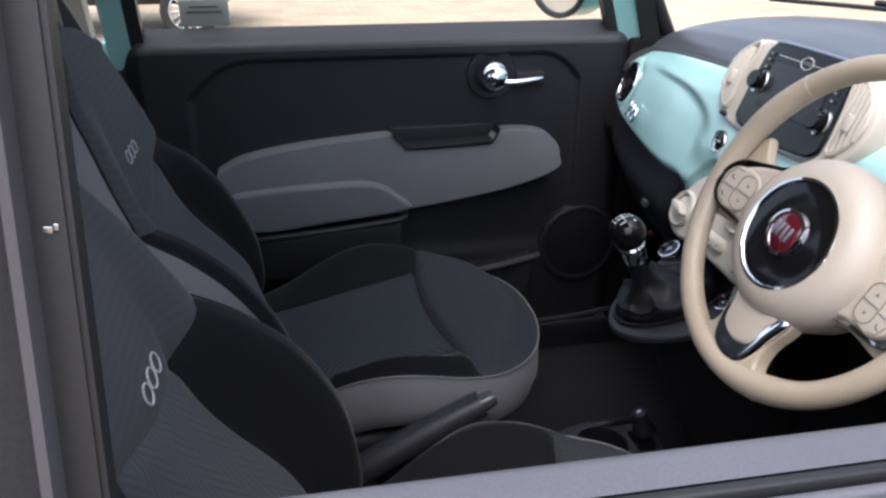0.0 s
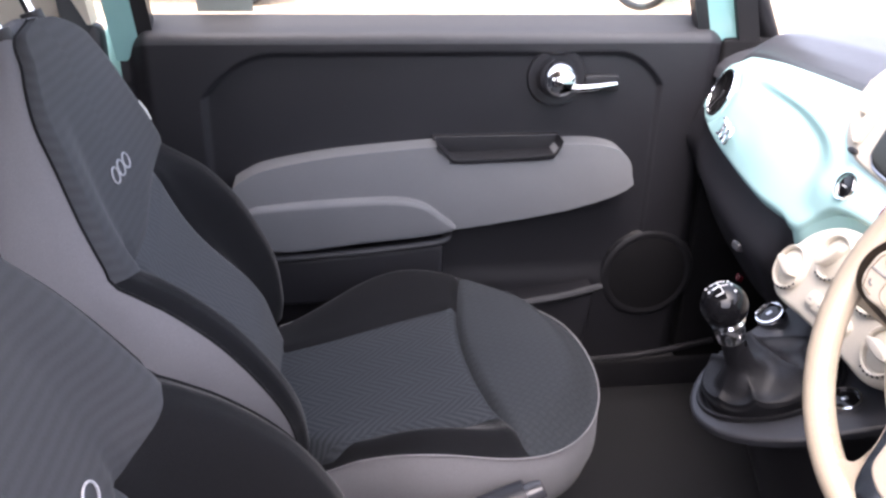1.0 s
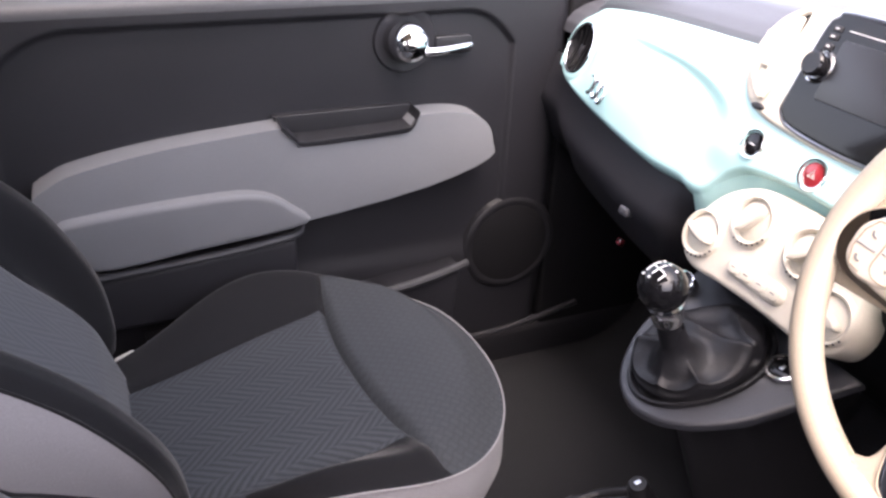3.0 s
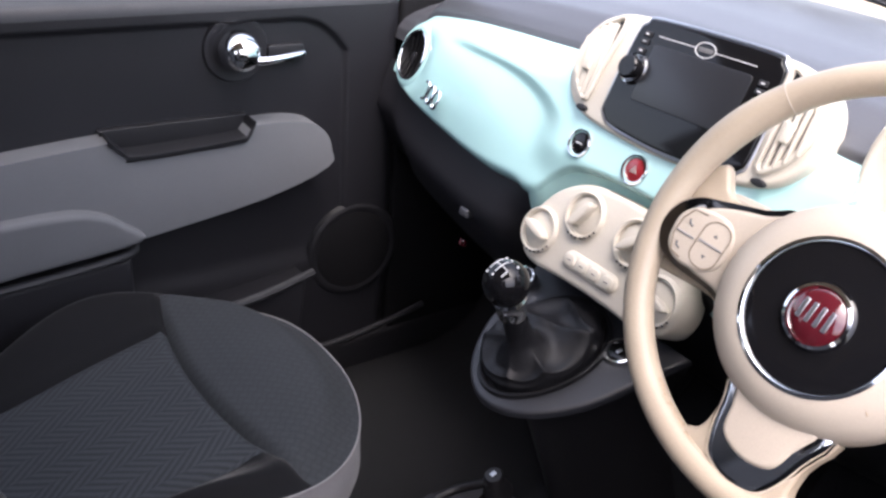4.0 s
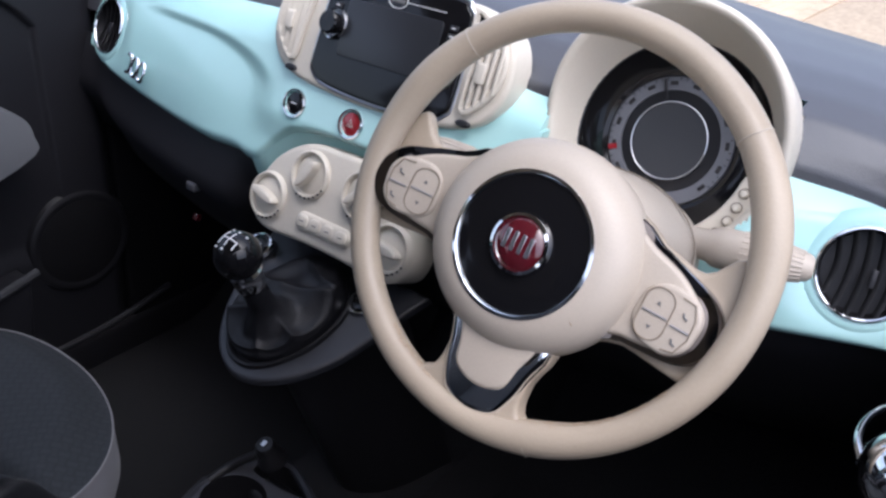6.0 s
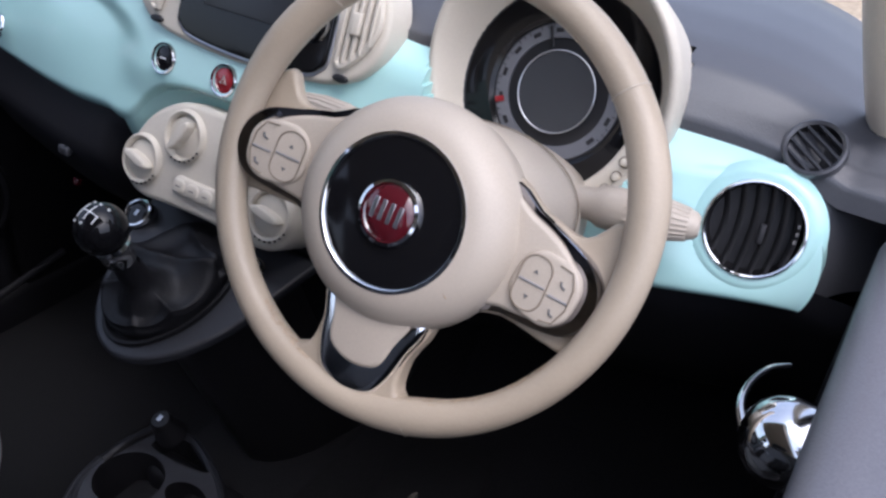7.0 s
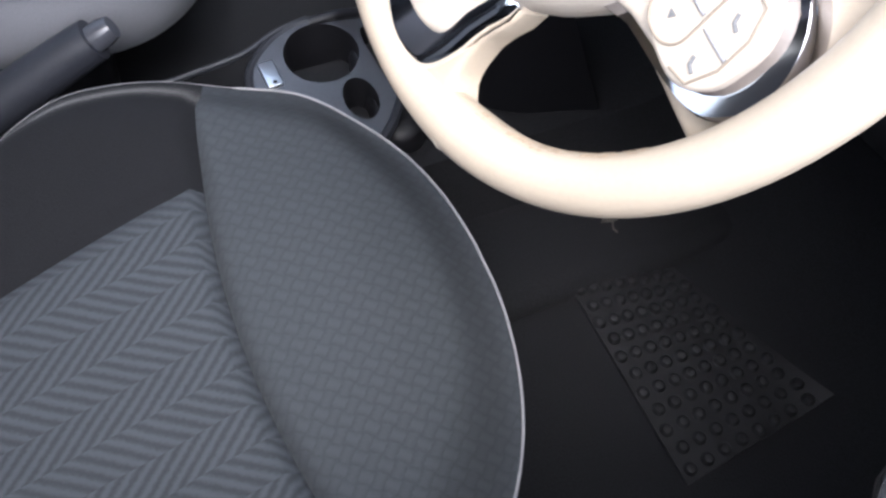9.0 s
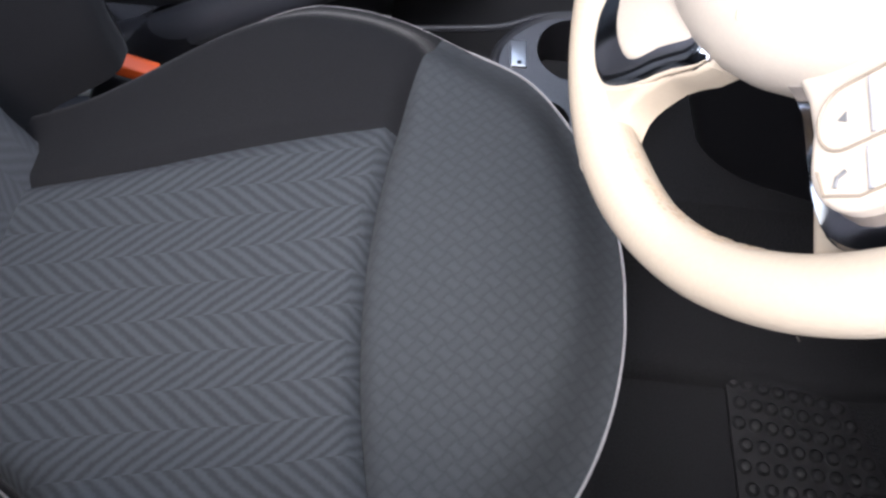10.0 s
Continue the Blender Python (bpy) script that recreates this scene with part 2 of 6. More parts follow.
PAINT = material("turquoise_paint", (0.43, 0.70, 0.68), 0.22, stain=0.02, coat=0.7, bump=0.02, grain_size=250)
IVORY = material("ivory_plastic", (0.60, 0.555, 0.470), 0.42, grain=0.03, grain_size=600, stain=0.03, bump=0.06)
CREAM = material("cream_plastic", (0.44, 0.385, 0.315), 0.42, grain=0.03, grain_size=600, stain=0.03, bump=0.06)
LEATHER = material("ivory_leather", (0.38, 0.318, 0.240), 0.40, grain=0.02, grain_size=420, stain=0.05, stain_size=16, bump=0.12)
GRIME = material("worn_leather_grime", (0.37, 0.29, 0.205), 0.5, grain=0.2, stain=0.2)
DASH = material("grey_dash_pad", (0.062, 0.064, 0.072), 0.31, grain=0.06, grain_size=700, bump=0.18, stain=0.05, specular=0.75)
DOOR = material("black_door_plastic", (0.0130, 0.0130, 0.0160), 0.52, grain=0.12, grain_size=650, bump=0.25, stain=0.08, specular=0.38)
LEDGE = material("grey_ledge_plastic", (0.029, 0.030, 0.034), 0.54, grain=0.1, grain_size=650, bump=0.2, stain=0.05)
# Lighter copy of LEDGE for the driver's door: skylight put into the colour.
LIT_LEDGE = material("skylit_grey_ledge", (0.112, 0.113, 0.128), 0.42, grain=0.1, grain_size=650, bump=0.15, stain=0.05)
PLATE = material("grey_satin_plastic", (0.052, 0.054, 0.062), 0.22, grain=0.1, grain_size=650, bump=0.1)
MATT = material("matt_dark_grey_trim", (0.022, 0.022, 0.024), 0.85, grain=0.1, stain=0.1, specular=0.15)
FRAME = material("grey_frame_paint", (0.052, 0.050, 0.054), 0.7, grain=0.05, stain=0.1)
PAD = material("grey_door_fabric", (0.122, 0.126, 0.132), 0.8, grain=0.05, grain_size=800, bump=0.12, sheen=0.1)
BLACK = material("black_plastic", (0.009, 0.009, 0.011), 0.5, grain=0.1, grain_size=600, bump=0.15, stain=0.1)
FOOTWELL = material("black_footwell_lining", (0.0055, 0.0055, 0.0065), 0.75, grain=0.3, grain_size=500, bump=0.3, stain=0.1, specular=0.2)
CONSOLE = material("charcoal_console_plastic", (0.022, 0.0235, 0.029), 0.44, grain=0.1, grain_size=650, bump=0.2)
GLOSS = material("piano_black", (0.006, 0.006, 0.007), 0.10, stain=0.0, coat=0.1, specular=0.28)
SCREEN = material("dark_display", (0.016, 0.017, 0.020), 0.3, stain=0.02)
CHROME = material("chrome", (0.82, 0.83, 0.85), 0.07, 1.0, stain=0.02)
# Same chrome as the lower trim, with its dark reflections put into the colour.
CHROME_DARKENED = material("chrome_darkened_reflection", (0.44, 0.43, 0.45), 0.06, 1.0, stain=0.02)
SATIN = material("satin_silver", (0.50, 0.51, 0.53), 0.3, 1.0, stain=0.03)
# Shade of the grooves as colour: a darker cream on raised lines.
GROOVE = material("shaded_cream_groove", (0.20, 0.165, 0.125), 0.6)
RED = material("red_enamel", (0.075, 0.007, 0.012), 0.12, stain=0.04, coat=0.8)
RED_LENS = material("red_lens", (0.26, 0.022, 0.028), 0.2, coat=0.4)
CARPET = material("black_carpet", (0.0068, 0.0071, 0.0088), 0.95, grain=0.5, grain_size=500, bump=0.6, stain=0.15)
RUBBER = material("black_rubber", (0.015, 0.015, 0.0165), 0.5, grain=0.15, stain=0.1)
GAITER = material("black_leatherette", (0.0072, 0.0074, 0.0092), 0.48, grain=0.12, grain_size=380, bump=0.25, specular=0.3)
FABRIC = material("charcoal_seat_fabric", (0.0056, 0.0057, 0.0068), 0.9, grain=0.25, grain_size=1000, bump=0.3, sheen=0.16, specular=0.2)
SKIRT = material("grey_seat_fabric", (0.178, 0.177, 0.188), 0.85, grain=0.1, grain_size=900, bump=0.2, sheen=0.1)
PIPING = material("pale_piping", (0.22, 0.215, 0.22), 0.7, grain=0.1)
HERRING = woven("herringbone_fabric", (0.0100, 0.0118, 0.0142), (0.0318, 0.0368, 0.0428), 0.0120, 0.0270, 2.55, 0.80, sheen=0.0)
# Cushion herringbone lightened: light falling on the backs is put into the colour.
HERRING_BACK_LIT = woven("lit_herringbone_back_fabric", (0.029, 0.0308, 0.0336), (0.069, 0.0730, 0.079), 0.0120, 0.0270, 2.55, 0.42, rise=1.0, sheen=0.10)
WEAVE = woven("checked_weave_fabric", (0.0150, 0.0172, 0.0200), (0.0275, 0.0318, 0.0362), 0.0090, 0.0165, 1.0, 0.72, basket=True, sheen=0.0)
# Lightened too: light on the seat backs is part of this colour.
SHOULDER = woven("ribbed_shoulder_fabric", (0.031, 0.032, 0.0345), (0.058, 0.0595, 0.064), 0.0100, 2.0, 0.0, 0.30, rise=1.0, sheen=0.10)
THREAD = material("white_embroidery", (0.5, 0.5, 0.52), 0.8, grain=0.2)
ORANGE = material("orange_buckle_plastic", (0.75, 0.10, 0.015), 0.4)
# Darkened so that the unseen roof mirrors dimmer in the chrome.
LINING = material("pale_roof_lining", (0.24, 0.225, 0.20), 0.9, grain=0.1, grain_size=500, bump=0.2)
BODY = material("turquoise_body_paint", (0.27, 0.52, 0.50), 0.2, stain=0.02, coat=1.0)
GLASS = clear("window_glass", (0.96, 0.98, 0.97), 0.05)
WHITE = material("white_print", (0.75, 0.75, 0.75), 0.5)
SCALE = material("pale_scale_print", (0.125, 0.13, 0.145), 0.5, stain=0.1)
GREYPRINT = material("grey_print", (0.12, 0.12, 0.12), 0.6)
# Display grey raised: the veil of reflections on the glass put into the colour.
DIAL_GREY = material("dial_grey_with_veil", (0.040, 0.043, 0.048), 0.35, stain=0.03)
STICKER = material("paper_sticker", (0.62, 0.62, 0.58), 0.5)
LEAF = material("dry_leaf", (0.125, 0.115, 0.10), 0.8, grain=0.3)


def brick_material():
    mat = material("buff_paving_brick", (0.44, 0.34, 0.235), 0.85, grain=0.2, grain_size=120, stain=0.14, stain_size=2.5, bump=0.4)
    nodes, links = mat.node_tree.nodes, mat.node_tree.links
    info = nodes.new("ShaderNodeObjectInfo")
    vary = nodes.new("ShaderNodeHueSaturation")
    value = nodes.new("ShaderNodeMapRange")
    value.inputs["To Min"].default_value, value.inputs["To Max"].default_value = 0.82, 1.14
    bsdf = nodes["Principled BSDF"]
    links.new(info.outputs["Random"], value.inputs["Value"])
    links.new(value.outputs[0], vary.inputs["Value"])
    links.new(bsdf.inputs["Base Color"].links[0].from_socket, vary.inputs["Color"])
    links.new(vary.outputs[0], bsdf.inputs["Base Color"])
    return mat


BRICK = brick_material()
SAND = material("sandy_joint_ground", (0.38, 0.30, 0.21), 0.95, grain=0.2, grain_size=30, stain=0.14, stain_size=0.8, bump=0.3)
TYRE = material("tyre_rubber", (0.02, 0.02, 0.021), 0.8, grain=0.2)
ALLOY = material("bright_alloy", (0.72, 0.72, 0.73), 0.25, 0.9)


# ---- ground outside ----
def ground_sheet():
    solo("ground", grid(lambda u, v: (u, v, -0.02), steps(-400, 400, 8), steps(-400, 400, 8)), SAND,
         "sandy buff ground of the paved car lot", "ground", kind="structure")


ground_sheet()


# ---- car shell ----
DY = 1.875                                   # passenger door's inner face
DN = flip(DY)                                # driver door's inner face


def shell():
    # carpeted floor with a raised middle tunnel
    def f(x, y):
        d = abs(y - YC)
        z = 0.36 + 0.10 * (1 - soft_step(d, 0.08, 0.14)) + 0.42 * soft_step(x, 0.80, 1.25)
        return (x, y, z)
    floor = solo("floor", thick(grid(f, steps(-1.2, 1.3, 50), steps(DN - 0.06, DY + 0.06, 60)), (0, 0, -0.03)), CARPET,
                 "black carpeted car floor rising to the bulkhead", "floor", kind="structure")
    # roof lining, unseen; kept narrow so that more skylight reaches the seats
    def r(x, y):
        return (x, y, 1.50 - 0.10 * ((y - YC) / 0.55) ** 2 - 0.05 * ((x + 0.1) / 0.9) ** 2)
    solo("ceiling", thick(grid(r, steps(-1.3, 0.38, 12), steps(DN + 0.17, DY - 0.17, 12)), (0, 0, 0.03)), LINING,
         "unseen pale fabric roof lining", "ceiling", kind="structure")
    solo("roof_skin", thick(grid(lambda x, y: Vector(r(x, y)) + Vector((0, 0, 0.045)), steps(-1.3, 0.40, 12), steps(DN + 0.16, DY - 0.16, 12)), (0, 0, 0.012)), BODY, "turquoise painted car roof", "roof", kind="structure")
    for y, n in ((DN - 0.095, "1"), (DY + 0.095, "2")):
        solo("wall_quarter_" + n, bounds_box(-1.30, -0.31, y - 0.012, y + 0.012, 0.30, 1.03, 0.01), BODY, "turquoise painted rear side of the car", "body panel", kind="structure")
        solo("wall_wing_" + n, bounds_box(0.77, 1.62, y - 0.012, y + 0.012, 0.30, 0.95, 0.01), BODY, "turquoise painted front wing", "body panel", kind="structure")
    # Unseen wall, made dark so that the wheel's chrome reflects something dark.
    solo("wall_rear", bounds_box(-1.24, -1.19, DN - 0.05, DY + 0.05, 0.34, 1.46), BLACK, "plain unseen dark wall added to close the rear of the cabin", "wall", kind="structure")
    for y, n in ((DN - 0.03, "wall_side_1"), (DY + 0.03, "wall_side_2")):
        solo(n, bounds_box(-1.2, -0.46, y - 0.02, y + 0.02, 0.34, 1.05), BLACK, "dark lower trim beside the rear seats", "trim", kind="structure")


shell()


# ---- doors ----
def door_panel(sign, y0, top=1.0, lift=0.030):
    """The inner face of a door: a ledge under the window, a shallow field with rounded corners, a plain lower part."""
    def f(x, s):
        # s runs from the sill (0) up to the ledge (1) and over it (1.4)
        if s <= 1:
            z = 0.40 + (top - 0.40) * s
            y = y0
            inner = min(soft_step(x, -0.152, -0.140), 1 - soft_step(x, 0.584, 0.592))
            # the field's upper edge bends down at both ends
            rim = top - 0.012 - 0.058 * min(1.0, max(0, x - 0.50) / 0.092) ** 2.4 - 0.058 * min(1.3, max(0, -0.03 - x) / 0.11) ** 2.2
            cut = min(inner, soft_step(z, 0.60, 0.64), 1 - soft_step(z, rim - 0.009, rim))
            y += sign * 0.008 * cut
            y += sign * 0.012 * soft_step(z, 0.60, 0.42)
        else:
            a = (s - 1) / 0.4
            ang = min(1.0, a / 0.5) * math.pi / 2
            z = top + 0.020 * math.sin(ang) + lift * max(0.0, a - 0.4)
            y = y0 + sign * (0.022 * (1 - math.cos(ang)) + 0.045 * max(0.0, a - 0.5))
        # round the ends away
        end = soft_step(x, 0.66, 0.71) + 1 - soft_step(x, -0.26, -0.22)
        return (x, y + sign * 0.03 * end, z - 0.012 * end * (s > 0.9))
    ss = steps(0, 0.85, 60) + steps(0.855, 1.0, 36) + steps(1.02, 1.4, 18)
    return grid(f, steps(-0.27, 0.72, 300), ss), ss


def split_panel(geo, ss, at=1.0):
    verts, faces = geo
    k = len(ss)
    low = [f for f in faces if ss[f[0] % k] < at - 1e-6]
    high = [f for f in faces if ss[f[0] % k] >= at - 1e-6]

    def only(some):
        used = sorted({i for f in some for i in f})
        at_new = {i: n for n, i in enumerate(used)}
        return [verts[i] for i in used], [tuple(at_new[i] for i in f) for f in some]
    return only(low), only(high)


ARM = [(-0.112, 0.806), (-0.088, 0.830), (-0.048, 0.845), (0.056, 0.862), (0.205, 0.874), (0.214, 0.872), (0.236, 0.851), (0.246, 0.846),
       (0.392, 0.850), (0.402, 0.856), (0.414, 0.870), (0.424, 0.874), (0.478, 0.873), (0.516, 0.864), (0.536, 0.846), (0.541, 0.822), (0.534, 0.798),
       (0.430, 0.764), (0.240, 0.735), (0.09, 0.720), (-0.046, 0.709), (-0.074, 0.745)]
LOWPAD = [(-0.088, 0.779), (-0.045, 0.788), (0.06, 0.794), (0.146, 0.795), (0.188, 0.787), (0.218, 0.767), (0.239, 0.736), (0.09, 0.719), (-0.048, 0.708), (-0.072, 0.745)]


def on_door(geo, sign, y0, dx=0.0):
    """From a flat plan of x along the car and y upwards, with z out of the door, into the world."""
    return ([Vector((v[0] + dx, y0 - sign * v[2], v[1])) for v in geo[0]], geo[1])


def lever(parent, sign, y0, bx, bz, out=0.0, rise=0.0, slim=1.0):
    """Ball and pull lever in a shallow round dish, with a finger cup behind the lever."""
    def put(g):
        return on_door(g, sign, y0)
    dish = lathe([(0.050, -0.006), (0.047, 0.0005), (0.044, 0.001), (0.034, -0.004), (0.0, -0.006)], 40, Matrix.Translation((bx, bz, -0.004)))
    part("recess", put(dish), DOOR, parent, world=True)
    ball = lathe([(0.0, 0.030), (0.010, 0.0285), (0.019, 0.024), (0.0258, 0.016), (0.0292, 0.006), (0.0292, -0.012)], 36, Matrix.Translation((bx, bz, 0.012)))
    part("ball", put(ball), CHROME, parent, "polished chrome ball", world=True)
    path = spline([(bx + 0.006, bz - 0.009, 0.028 + 0.8 * out), (bx + 0.030, bz - 0.009, 0.034 + out), (bx + 0.056, bz - 0.007 + 0.4 * rise, 0.034 + out), (bx + 0.078, bz - 0.005 + 0.8 * rise, 0.031 + 0.7 * out), (bx + 0.090, bz - 0.004 + rise, 0.027 + 0.2 * out)], 6, False)
    radii = [(0.0068 - 0.0022 * i / (len(path) - 1)) * (slim - (1 - slim) * 0.6 * i / (len(path) - 1)) for i in range(len(path))]
    part("pull_lever", put(tube(path, radii, 12, flat=1.0)), CHROME, parent, "slim chrome pull lever", world=True)
    cup = prism(rounded_rect(0.058, 0.026, 0.005), -0.004, 0.005, 0.002, Matrix.Translation((bx + 0.075, bz - 0.010, -0.004)))
    part("finger_cup", put(cup), BLACK, parent, world=True)


def passenger_door():
    d = thing("door_1", pose(0.2, DY, 0.4), "black passenger door trim with grey padded armrest and chrome handle", "car door", kind="structure")
    geo, ss = door_panel(1, DY, 1.030)
    low, high = split_panel(geo, ss)
    part("trim_panel", low, DOOR, d, world=True, angle=60)
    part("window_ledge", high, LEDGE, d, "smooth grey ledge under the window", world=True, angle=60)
    arm = prism([tuple(p) for p in [(q.x, q.y) for q in spline([(*a, 0) for a in ARM], 3)]], -0.01, 0.052, 0.020, None, 6)
    arm = ([Vector((v[0], v[1], v[2] - 0.20 * max(0.0, v[1] - 0.79) * soft_step(v[2], 0.0, 0.04))) for v in arm[0]], arm[1])   # the face leans back towards its top
    part("armrest", on_door(arm, 1, DY), PAD, d, "grey padded armrest with a pull pocket", world=True)
    pad = prism([(q.x, q.y) for q in spline([(*a, 0) for a in LOWPAD], 4)], 0.02, 0.066, 0.018, None, 6)
    part("elbow_pad", on_door(pad, 1, DY), PAD, d, world=True)
    line = [(q.x, q.y) for q in spline([(0.214, 0.882, 0), (0.232, 0.862, 0), (0.246, 0.855, 0), (0.320, 0.856, 0), (0.397, 0.859, 0), (0.411, 0.866, 0), (0.420, 0.882, 0)], 5, False)]
    line += [(x - 0.002 if x > 0.32 else x + 0.002, z - 0.0075) for x, z in line[::-1]]
    cup = joined(prism(line, -0.01, 0.0430, 0.003), prism([(0.215, 0.850), (0.415, 0.850), (0.421, 0.882), (0.211, 0.882)], -0.016, 0.004, 0.002))
    part("pull_cup", on_door(cup, 1, DY), BLACK, d, "black moulded pull cup", world=True)
    lip = tube(spline([(-0.06, 0.690, 0.048), (0.09, 0.702, 0.054), (0.20, 0.712, 0.052), (0.230, 0.715, 0.044), (0.238, 0.720, 0.030)], 6, False), 0.006, 8)
    part("pocket_lip", on_door(lip, 1, DY), LEDGE, d, world=True)
    wall = prism([(-0.06, 0.60), (0.228, 0.60), (0.228, 0.706), (-0.06, 0.684)], -0.01, 0.048, 0.01)
    part("pocket", on_door(wall, 1, DY), DOOR, d, world=True)
    at = Matrix.Translation((0.610, 0.612, 0.0))
    part("speaker_ring", on_door(lathe([(0.070, -0.01), (0.072, 0.001), (0.078, 0.0025), (0.082, 0.002), (0.086, 0.000), (0.090, -0.01)], 48, at), 1, DY), BLACK, d, "round speaker surround", world=True)
    part("speaker_grille", on_door(lathe([(0.0, 0.004), (0.03, 0.004), (0.06, 0.003), (0.072, 0.001)], 40, at), 1, DY), FOOTWELL, d, world=True)
    pocket = tube(spline([(0.30, 0.585, 0.055), (0.42, 0.600, 0.055), (0.512, 0.611, 0.040)], 6, False), 0.007, 8)
    part("lower_pocket_lip", on_door(pocket, 1, DY), LEDGE, d, world=True)
    low_wall = prism([(0.0, 0.42), (0.48, 0.42), (0.50, 0.605), (0.30, 0.583), (0.0, 0.56)], -0.01, 0.046, 0.01)
    part("lower_pocket", on_door(low_wall, 1, DY), DOOR, d, world=True)
    strip = tube(spline([(0.50, 0.450, 0.03), (0.62, 0.458, 0.03), (0.75, 0.475, 0.02)], 5, False), 0.006, 8)
    part("sill_edge", on_door(strip, 1, DY), DOOR, d, world=True)
    lever(d, 1, DY, 0.412, 0.976)
    # window opening: black channel, painted frame, glass
    part("outer_skin", bounds_box(-0.30, 0.76, DY + 0.075, DY + 0.11, 0.30, 1.045, 0.01), BODY, d, "turquoise painted outer skin", world=True)
    part("window_channel", bounds_box(-0.22, 0.66, DY + 0.048, DY + 0.066, 1.03, 1.064, 0.003), RUBBER, d, world=True)
    def post(x0, x1, x2, x3, y0, y1, mat, name):
        low = [(x0, y0, 1.0), (x1, y0, 1.0), (x1, y1, 1.0), (x0, y1, 1.0)]
        high = [(x2, y0 - 0.14, 1.46), (x3, y0 - 0.14, 1.46), (x3, y1 - 0.14, 1.46), (x2, y1 - 0.14, 1.46)]
        geo = (low + high, [(0, 1, 2, 3), (4, 5, 6, 7), (0, 1, 5, 4), (1, 2, 6, 5), (2, 3, 7, 6), (3, 0, 4, 7)])
        part(name, geo, mat, d, world=True)
    post(0.664, 0.684, 0.48, 0.502, DY + 0.03, DY + 0.055, RUBBER, "front_channel")
    post(0.728, 0.764, 0.545, 0.580, DY + 0.02, DY + 0.06, RUBBER, "front_seal")
    post(0.684, 0.728, 0.502, 0.545, DY + 0.03, DY + 0.075, BODY, "front_frame")
    post(-0.235, -0.212, -0.25, -0.225, DY + 0.03, DY + 0.055, RUBBER, "rear_channel")
    post(-0.275, -0.235, -0.29, -0.25, DY + 0.03, DY + 0.075, BODY, "rear_frame")
    pane = part("window_pane", ([(-0.22, DY + 0.056, 1.03), (0.65, DY + 0.056, 1.03), (0.47, DY - 0.085, 1.47), (-0.24, DY - 0.085, 1.47),
                                 (-0.22, DY + 0.059, 1.03), (0.65, DY + 0.059, 1.03), (0.47, DY - 0.082, 1.47), (-0.24, DY - 0.082, 1.47)],
                                [(0, 1, 2, 3), (4, 5, 6, 7), (0, 1, 5, 4), (1, 2, 6, 5), (2, 3, 7, 6), (3, 0, 4, 7)]), GLASS, d, "clear window glass", smooth=False, world=True)
    pane.visible_shadow = False
    s = math.atan2(0.141, 0.44)
    m = Matrix.Translation((-0.108, DY + 0.0460, 1.094)) @ Matrix.Rotation(s, 4, "X")
    tag = part("window_sticker", box(0.085, 0.0015, 0.050, 0.0006, m), STICKER, d, "pale translucent label on the glass", world=True)
    for k, (dz, w) in enumerate(((0.012, 0.05), (0.002, 0.06))):
        part("printed_bar", box(w, 0.001, 0.004, 0, m @ Matrix.Translation((0.0, -0.0015, dz))), PIPING, tag, world=True)


